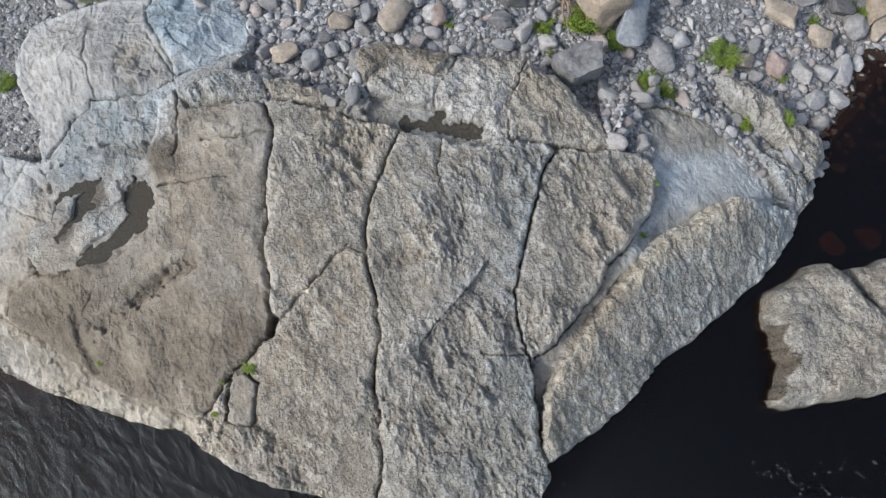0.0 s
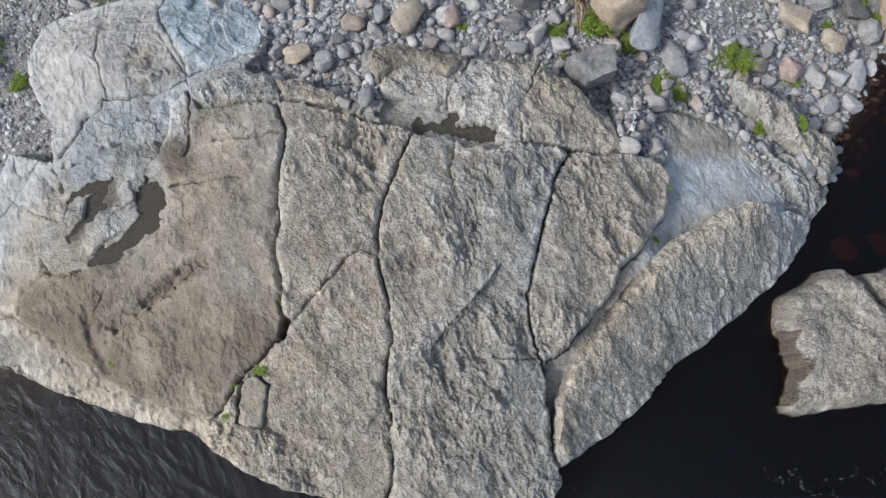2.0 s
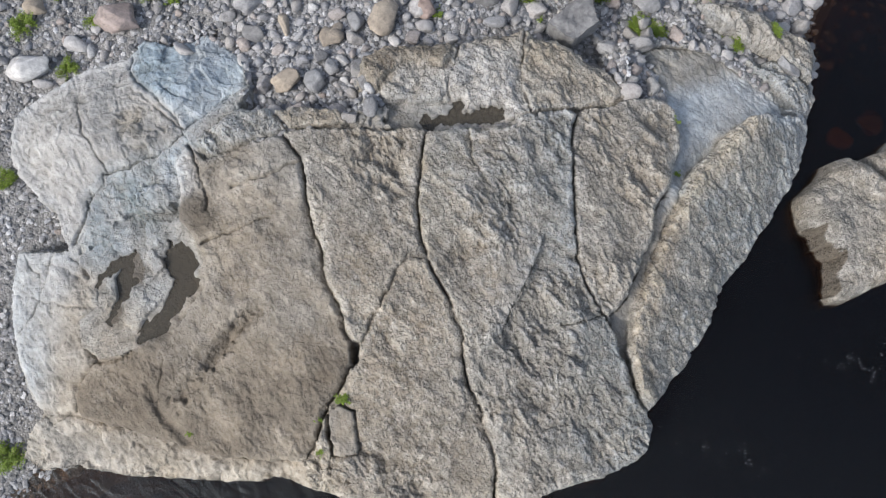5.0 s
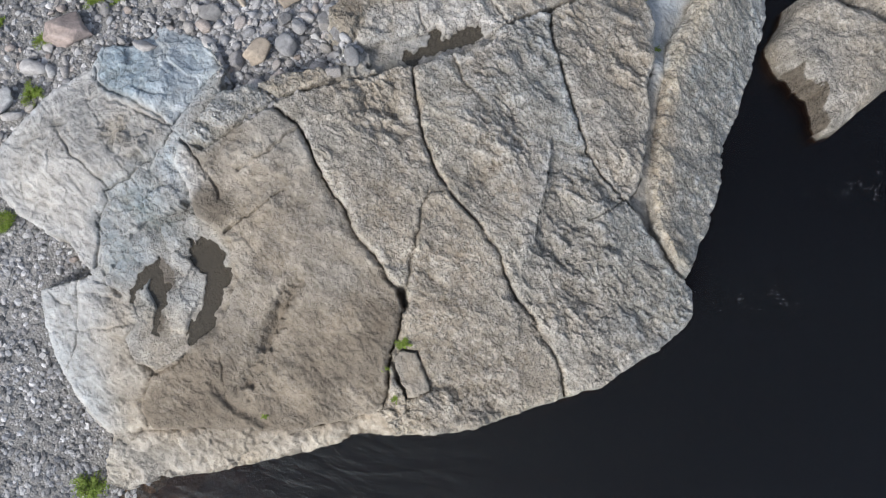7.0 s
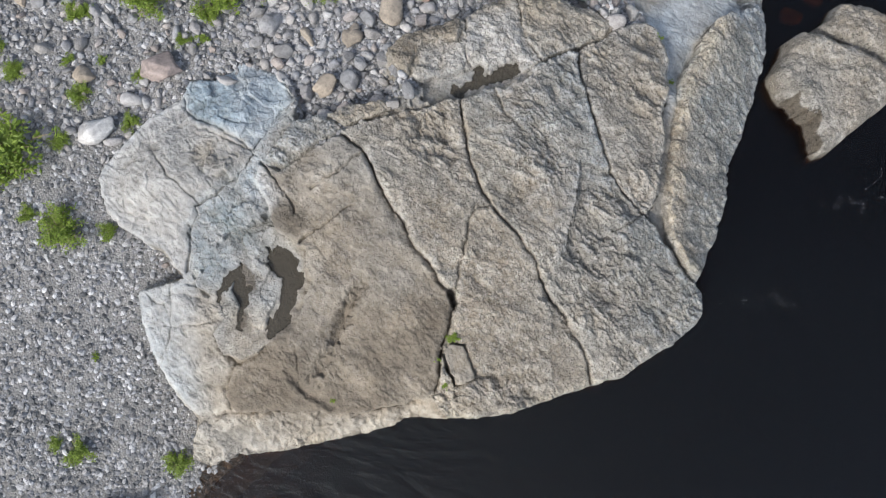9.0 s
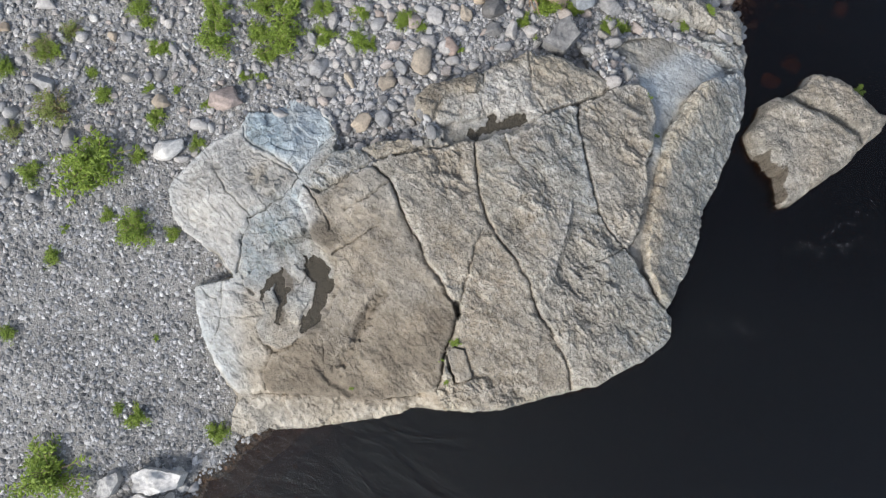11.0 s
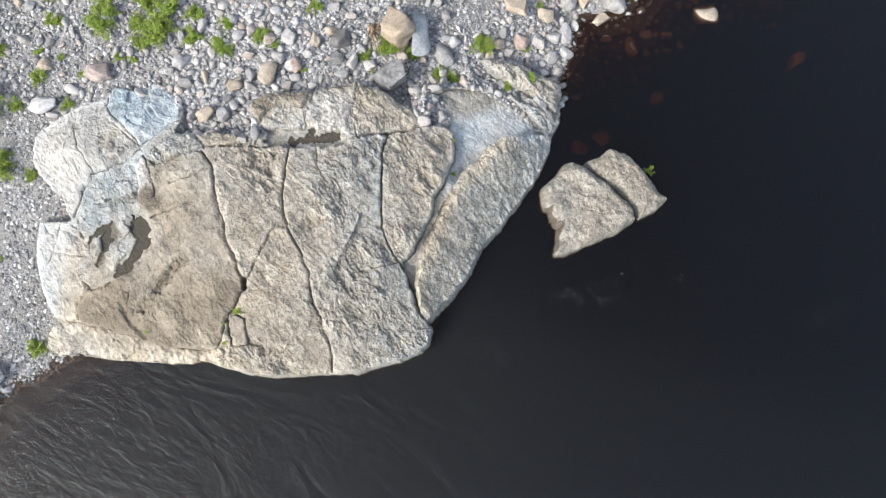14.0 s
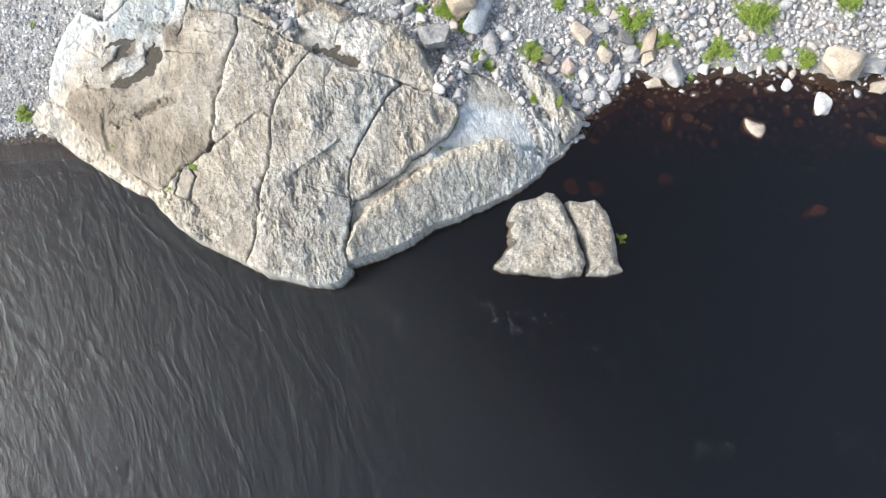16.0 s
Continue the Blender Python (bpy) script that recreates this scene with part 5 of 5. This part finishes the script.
def stone(x, y, length, width, turn, look_key, seed, name="boulder", label="", category="stone", group="", level=3, facets=5, sink=0.30, z=None, flat_z=0.6):
    v, f = stone_shape(seed, level, facets, 0.085 if level > 3 else 0.06, flat_z)
    v = v * np.array([length / 2, width / 2, (length + width) / 4])
    me = mesh_np(name, v, f, STONE[look_key])
    ob = new(name, me)
    half = (length + width) / 4 * flat_z
    base = float(ground_height(np.array([x]), np.array([y]))[0])
    base = max(base, float(rock_height(np.array([x]), np.array([y]))[0])) if z is None else z
    ob.matrix_world = pose(x, y, base + half * (1 - 2 * sink), random.uniform(-6, 6), random.uniform(-6, 6), turn)
    placed.append((x, y, (length + width) / 4))
    return tagged(ob, label, category, group)


def slab_stone(x, y, length, width, turn, thick, look_key, seed, label, base, group=""):
    """A flat-topped angular block with worn edges, split into a few treads."""
    r = np.random.RandomState(seed)
    v, f = ICO[5]
    ang = np.arctan2(v[:, 1], v[:, 0])
    sides = [(k * math.pi / 3 + r.uniform(-0.4, 0.4), r.uniform(0.62, 0.92)) for k in range(6)]
    rad = np.min([d / np.maximum(np.cos(ang - a), 0.2) for a, d in sides], 0)
    rad = rad * (1 + 0.10 * fbm(np.cos(ang) * 3, np.sin(ang) * 3 + seed, seed + 5, 3))
    flat = np.hypot(v[:, 0], v[:, 1])
    out = rad * np.minimum(1.0, 1.30 * flat)
    px, py = np.cos(ang) * out, np.sin(ang) * out
    top = 1 + 0.4 * terrace(fbm(px * 1.3 + seed, py * 1.3, seed, 3), 4, 0.15) + 0.10 * fbm(px * 6, py * 6, seed + 3, 3)
    pz = np.clip(3.2 * v[:, 2], -1, 1) * np.where(v[:, 2] > 0, top, 1)
    ob = new("boulder", mesh_np("boulder", np.stack([px * length / 2, py * width / 2, pz * thick / 2], -1), f, STONE[look_key]))
    ob.matrix_world = pose(x, y, base + thick * 0.25, 0, 0, turn)
    placed.append((x, y, (length + width) / 4))
    return tagged(ob, label, "boulder", group)


n_stone = 0
for key, lists, label in (
        ("pale", (PALE_STONES, PALE_STONES_B), "pale grey rounded river stone on the gravel bank"),
        ("tan", (TAN_STONES,), "tan weathered river stone among grey cobbles"),
        ("grey", (GREY_STONES,), "grey blocky river stone among cobbles"),
        ("red", (RED_STONES,), "reddish angular boulder on the gravel bank"),
        ("dark", (DARK_STONES,), "dark grey rounded boulder among cobbles")):
    for group in lists:
        for x, y, a, b, turn in group:
            n_stone += 1
            if (x, y) == (1.38, 3.66):
                slab_stone(x - 0.02, y - 0.10, 0.56, 0.46, 12, 0.20, "grey", 31, "flat grey slab-shaped boulder behind the outcrop", 0.80, "stones on the bank")
                continue
            if (x, y) == (-3.94, 4.45):
                stone(x, y, a, b, turn, "chalk", 481, "boulder", "chalky white pitted boulder beside the domed slab", "boulder", "stones on the bank", 4, 16, 0.25, None, 0.6)
                continue
            stone(x, y, a * 1.04, b * 1.04, turn, key, 500 + n_stone, "boulder" if a > 0.3 else "stone", label, "boulder" if a > 0.3 else "stone",
                  "stones on the bank", 4 if a > 0.3 else 3, 8 if key == "pale" else 14, 0.28)
for x, y, a, b, turn in WET_STONES:
    n_stone += 1
    stone(x, y, a * 1.2, b * 1.2, turn, "tan", 500 + n_stone, "stone", "half-sunk pale stone with only its tip above dark water", "stone", "stones in the water", 3, 6, 0.0, -0.33, 0.8)
for x, y, a, b, turn in SUNK_STONES:
    n_stone += 1
    stone(x, y, a * 1.1, b * 1.1, turn, "sunk", 500 + n_stone, "sunken_stone", "rusty brown stone lying under the water", "stone", "stones in the water", 3, 5, 0.0, -0.25, 0.5)
for x, y, a, b, turn in SHORE_BOULDER:
    stone(x, y, a, b, turn, "tan", 477, "boulder", "big tan boulder with a grey side at the waterline", "boulder", "", 4, 9, 0.2, None, 0.75)
# a banded boulder with flood debris caught against it
stone(1.62, 4.34, 0.62, 0.86, 8, "tan", 478, "boulder", "tall flat-topped tan boulder on the bank", "boulder", "", 4, 18, 0.2, None, 0.75)
# the boulder's shaded side, added as a separate blue-grey block
stone(2.02, 4.26, 0.46, 0.90, -16, "slate_tone", 482, "boulder", "blue-grey block added as the tan boulder's shaded side", "boulder", "", 4, 18, 0.25, None, 0.6)
# pale blocks on the point at the south-west
slab_stone(-6.38, 0.32, 0.98, 0.68, -16, 0.34, "chalk", 43, "chalky white angular boulder at the waterline", 0.02)
slab_stone(-6.02, 0.66, 0.70, 0.44, -24, 0.30, "chalk", 47, "white angular stone behind the shore boulder", 0.12)
slab_stone(-6.55, 0.88, 0.40, 0.30, 30, 0.20, "chalk", 48, "small white flat stone on the gravel", 0.22)

pile = np.random.RandomState(77)
for i in range(26):
    a, b = pile.uniform(0, 6.283), pile.uniform(0.25, 0.85)
    px, py = -6.3 + b * 1.15 * math.cos(a), 0.55 + b * 0.55 * math.sin(a)
    size = pile.uniform(0.10, 0.24)
    stone(px, py, size, size * pile.uniform(0.6, 0.9), pile.uniform(0, 180), "chalk" if i % 3 else "pale", 840 + i, "stone", "small pale angular stone beside the shore boulder", "stone", "stones on the bank", 3, 12, 0.3, None, 0.6)

# ---- cobbles: the nearest 300 are things of their own, the rest one field ----
rng = np.random.RandomState(5)


def cobble_share(x, y):
    """How thick the cobbles lie: thick behind the outcrop and on the north-east shore, thin on the western gravel."""
    a = ramp(y - 0.10 * x, 3.0, 3.9) * ramp(x, -2.6, -1.2)
    b = 0.16 * ramp(y, 4.0, 4.8) + 0.10 * ramp(x, -5.0, -2.6)
    c = ramp(x, 2.0, 3.0)
    sandy = np.exp(-(((x - 2.8) / 0.72) ** 2 + ((y - 4.5) / 0.6) ** 2) ** 2)
    return np.clip(np.maximum(np.maximum(a, c) , b) * (0.75 + 0.5 * fbm(x * 1.3, y * 1.3, 401, 2)) * (1 - 0.92 * sandy), 0, 1)


def on_rubble(x, y):
    """Broken bedrock whose hollows hold loose stones."""
    ix = np.clip(np.round((x - gx[0]) / STEP).astype(int), 0, nx - 1)
    iy = np.clip(np.round((y - gy[0]) / STEP).astype(int), 0, ny - 1)
    hit = (x > gx[0]) & (x < gx[-1]) & (y > gy[0]) & (y < gy[-1]) & (NAMES[iy, ix] == 0)
    return hit & (((x > 1.5) & (y > 2.6)) | ((x > -2.0) & (x < -0.6) & (y > 3.0)))


cell = {}


def fits(x, y, r):
    for i in range(int((x - 0.5) // 0.25), int((x + 0.5) // 0.25) + 1):
        for j in range(int((y - 0.5) // 0.25), int((y + 0.5) // 0.25) + 1):
            for (qx, qy, qr) in cell.get((i, j), ()):
                if (qx - x) ** 2 + (qy - y) ** 2 < (0.80 * (qr + r)) ** 2:
                    return False
    return True


def claim(x, y, r):
    cell.setdefault((int(x // 0.25), int(y // 0.25)), []).append((x, y, r))


for p in placed:
    claim(*p)
cobbles = []
for r0, r1, tries in ((0.085, 0.13, 2600), (0.06, 0.085, 9000), (0.04, 0.06, 34000), (0.026, 0.04, 80000)):
    xs, ys = rng.uniform(-8.5, 10.8, tries), rng.uniform(0.2, 7.5, tries)
    share = cobble_share(xs, ys)
    g, rk_h = ground_height(xs, ys), rock_height(xs, ys)
    loose = on_rubble(xs, ys)
    g, rk_h, share = np.where(loose, np.maximum(g, rk_h), g), np.where(loose, -9, rk_h), np.where(loose, 0.8, share)
    big = rng.uniform(size=tries)
    for x, y, s, z, k, u, r in zip(xs, ys, share, g, rk_h, big, rng.uniform(r0, r1, tries)):
        if u < s and (z > -0.06 or x > 4.4 and z > -0.27 and r > 0.045 and u < 0.4) and k < z + 0.01 and fits(x, y, r):
            # stones of the eastern shallows lie bedded in silt
            z = z - 0.40 * r if x > 4.4 and z < 0.02 else z
            claim(x, y, r)
            cobbles.append((x, y, z, r))
cobbles.sort(key=lambda c: -c[3] / (1 + 0.12 * math.hypot(c[0] - 0.8, c[1] - 3.6)))
for me in ROUND:
    me.materials.append(STONE["mixed"])
for i, (x, y, z, r) in enumerate(cobbles[:300]):
    ob = tagged(new("cobble", ROUND[i % len(ROUND)]), "rounded grey to cream cobble on the river bank", "stone", "cobbles")
    ob.matrix_world = pose(x, y, z + r * 0.28, rng.uniform(-14, 14), rng.uniform(-14, 14), rng.uniform(0, 360)) @ Matrix.Diagonal((r * 1.12, r * rng.uniform(0.72, 1.0), r * rng.uniform(0.8, 1.15), 1))


def scatter(name, items, shapes, mat, label, category, tall=0.3, smooth=True):
    """Many small stones joined into one field."""
    vs, fs, at = [], [], 0
    for x, y, z, r in items:
        v, f = shapes[rng.randint(len(shapes))]
        a = rng.uniform(0, 6.283)
        s = np.array([r * 1.15, r * rng.uniform(0.65, 1.0), r * rng.uniform(0.75, 1.1)])
        w = v * s
        t1, t2 = rng.uniform(-0.35, 0.35, 2)
        w[:, 2] += w[:, 0] * t1 + w[:, 1] * t2
        w = np.stack([w[:, 0] * math.cos(a) - w[:, 1] * math.sin(a) + x, w[:, 0] * math.sin(a) + w[:, 1] * math.cos(a) + y, w[:, 2] + z + r * tall], -1)
        vs.append(w)
        fs.append(f + at)
        at += len(v)
    ob = new(name, mesh_np(name, np.concatenate(vs), np.concatenate(fs), mat, smooth))
    return tagged(ob, label, category, kind="stuff")


MID = [stone_shape(430 + i, 2, 5 + i % 4 * 3, 0.07, 0.68) for i in range(24)]
TINY = [stone_shape(450 + i, 1, 0, 0.10, 0.6) for i in range(16)]
scatter("cobbles", cobbles[300:], MID, COBBLES_MAT, "tightly packed grey and cream river cobbles", "stones")
pebbles = []
tries = 110000
xs, ys = rng.uniform(-8.2, 9.6, tries), rng.uniform(-0.1, 7.4, tries)
g, rk_h = ground_height(xs, ys), rock_height(xs, ys)
for x, y, z, k, u in zip(xs, ys, g, rk_h, rng.uniform(size=tries)):
    r = 0.012 + 0.028 * u ** 2.2
    if z > (-0.03 if x < 4.3 else 0.02) and k < z + 0.012 and (x < 4.3 or u > 0.6):
        pebbles.append((x, y, z, r))
pebbles = pebbles[:48000]
xs, ys = rng.uniform(-3.0, 9.0, 60000), rng.uniform(2.6, 6.8, 60000)
thick = cobble_share(xs, ys)
g, rk_h, loose = ground_height(xs, ys), rock_height(xs, ys), on_rubble(xs, ys)
for x, y, z, k, on, u, c in zip(xs, ys, g, rk_h, loose, rng.uniform(size=60000), thick):
    if (c > 0.35 and k < z + 0.012 and x < 4.3 or on) and -0.03 < z and len(pebbles) < 68000:
        pebbles.append((x, y, max(z, k) if on else z, 0.018 + 0.018 * u))
scatter("pebbles", pebbles, TINY, PEBBLE_MAT, "loose grey and white pebbles covering the bank", "stones", 0.02, False)

# ---- plants ----
def leafy(seed, n, droop, leaf=1.0):
    """A low bushy plant of unit half width: arching fronds of small leaves, longer on some sides than on others."""
    r = np.random.RandomState(seed)
    vs, fs, ss, sf = [], [], [], []
    stems = max(9, n // 30)
    lobes = r.uniform(0.45, 1.15, 9)
    roots = r.normal(size=(3, 2)) * 0.22
    for s in range(stems):
        a, lean = r.uniform(0, 6.283), r.uniform(0.12, 1.0) ** 0.75
        reach = lobes[int(a / 6.284 * 9)] * r.uniform(0.75, 1.15)
        foot = np.array([*roots[s % 3], 0.0])
        tip = foot + np.array([math.cos(a) * lean * reach, math.sin(a) * lean * reach, (0.95 - droop * lean ** 2) * r.uniform(0.5, 1.0)])
        mid = foot + (tip - foot) * 0.5 + np.array([0, 0, 0.14])
        side = np.array([-math.sin(a), math.cos(a), 0]) * 0.010
        k = len(ss)
        ss += [foot - side, foot + side, mid - side, mid + side, tip - side * 0.3, tip + side * 0.3]
        sf += [(k, k + 1, k + 3, k + 2), (k + 2, k + 3, k + 5, k + 4)]
        for _ in range(n // stems):
            u = r.uniform(0.15, 1.0)
            p = (foot + (mid - foot) * 2 * u if u < 0.5 else mid + (tip - mid) * (2 * u - 1)) + r.normal(size=3) * 0.05
            p[2] = max(p[2], 0.02)
            la = a + r.choice((-1, 1)) * r.uniform(0.3, 1.5)
            d = np.array([math.cos(la), math.sin(la), r.uniform(-0.4, 0.4)])
            d /= np.linalg.norm(d)
            c = np.cross(d, [r.uniform(-0.6, 0.6), r.uniform(-0.6, 0.6), 1.0])
            c /= np.linalg.norm(c)
            ln, wd = leaf * r.uniform(0.07, 0.15), leaf * r.uniform(0.016, 0.034)
            k = len(vs)
            up = np.cross(c, d) * 0.012
            vs += [p, p + d * ln * 0.45 + c * wd - up, p + d * ln, p + d * ln * 0.45 - c * wd - up]
            fs.append((k, k + 1, k + 2, k + 3))
    return (np.array(vs), np.array(fs)), (np.array(ss), np.array(sf))


KINDS = []
for i, (n_leaf, droop) in enumerate(((1700, 0.45), (1900, 0.5), (1500, 0.55), (480, 0.4), (420, 0.5), (360, 0.45))):
    (lv, lf), (sv, sf) = leafy(700 + i, n_leaf, droop, 1.0 if n_leaf > 999 else 1.7)
    KINDS.append((mesh_np("foliage", lv, lf, LEAF, False), mesh_np("stem_tuft", sv, sf, STALK)))
dull = mesh_np("foliage", *leafy(720, 700, 0.6)[0], DRY_LEAF, False)
for i, (x, y, wide) in enumerate(PLANTS_A + PLANTS_B + PLANTS_C + PLANTS_D):
    fo, st = KINDS[i % 3] if wide > 0.19 else KINDS[3 + i % 3]
    plant = tagged(new("shrub" if wide > 0.4 else "plant"), "bushy bright green shrub on the gravel" if wide > 0.4 else "small bright green leafy plant between stones",
                   "shrub" if wide > 0.4 else "plant", "plants on the bank")
    z = max(float(ground_height(np.array([x]), np.array([y]))[0]), float(rock_height(np.array([x]), np.array([y]))[0]), -0.05)
    if 3 < x < 5.6 and y < 2:
        z = 0.02
    if i in (4, 5, 7, 8):
        fo = dull
        tagged(plant, "dull olive straggly shrub on the gravel")
    part("foliage", fo, plant)
    part("stem_tuft", st, plant, "thin brown stems")
    wide *= 1.22 if x > 0.9 and y > 3 else 1.0
    plant.matrix_world = pose(x, y, z - 0.01, 0, 0, i * 77 % 360) @ Matrix.Diagonal((wide * 0.62, wide * 0.62, wide * 0.5, 1))


# ---- driftwood caught against the boulder ----
def limb(points, r0, r1, seed):
    """A crooked tapering tube along a few points."""
    r = np.random.RandomState(seed)
    pts = np.array(points, float)
    t = np.linspace(0, len(pts) - 1, 6 * len(pts))
    line = np.stack([np.interp(t, range(len(pts)), pts[:, k]) for k in range(3)], -1)
    line += np.cumsum(r.normal(size=line.shape), 0) * 0.006
    vs, fs = [], []
    for i, p in enumerate(line):
        rad = r0 + (r1 - r0) * i / (len(line) - 1)
        for j in range(6):
            a = j * math.pi / 3
            vs.append(p + rad * (1 + 0.15 * r.normal()) * np.array([math.cos(a), 0.7 * math.sin(a), math.sin(a)]))
    for i in range(len(line) - 1):
        for j in range(6):
            fs.append((i * 6 + j, i * 6 + (j + 1) % 6, i * 6 + 6 + (j + 1) % 6, i * 6 + 6 + j))
    return vs, fs


drift = tagged(new("driftwood"), "rusty brown tangle of bare roots against a boulder", "driftwood")
bx, by = 1.28, 4.34
bz = float(ground_height(np.array([bx]), np.array([by]))[0])
for i in range(9):
    a = -2.6 + 0.42 * i
    reach = 0.10 + 0.06 * (i * 5 % 4)
    ex, ey = bx + reach * math.cos(a), by + reach * math.sin(a)
    part("root", mesh_np("root", *limb([(bx + 0.03 * math.cos(3 * i), by + 0.16 - 0.02 * i, bz + 0.12), ((bx + ex) / 2 + 0.05 * math.sin(2 * i), (by + ey) / 2 + 0.05, bz + 0.16 + 0.02 * (i % 3)), (ex, ey, bz + 0.03)], 0.022, 0.007, 800 + i), ROOT), drift)


# ---- flecks of foam that drift past the rocks ----
fr = np.random.RandomState(91)
vs, fs = [], []
for x, y, reach, n in ((3.55, -0.52, 0.30, 60), (4.15, -0.36, 0.22, 26), (1.75, -0.92, 0.32, 34), (5.35, -0.85, 0.35, 26), (6.30, -0.25, 0.45, 26), (7.30, -1.75, 0.45, 40), (9.30, -1.1, 0.5, 40)):
    turn = fr.uniform(-0.5, 0.1)
    for _ in range(n):
        u, w = fr.normal() * reach, fr.normal() * reach * 0.16
        w += 0.25 * reach * math.sin(5 * u / reach)
        cx, cy = x + u * math.cos(turn) - w * math.sin(turn), y + u * math.sin(turn) + w * math.cos(turn)
        a, ln, wd = fr.uniform(-0.8, 0.4), fr.uniform(0.006, 0.020), fr.uniform(0.0008, 0.0020)
        k = len(vs)
        for p, q in ((-1, -0.3), (0.1, -1), (1, 0.2), (-0.2, 1)):
            vs.append((cx + p * ln * math.cos(a) - q * wd * math.sin(a), cy + p * ln * math.sin(a) + q * wd * math.cos(a), 0.004))
        fs.append((k, k + 1, k + 2, k + 3))
tagged(new("foam", mesh_np("foam", vs, fs, FOAM, False)), "thin white foam flecks drifting on dark water", "foam", kind="stuff")
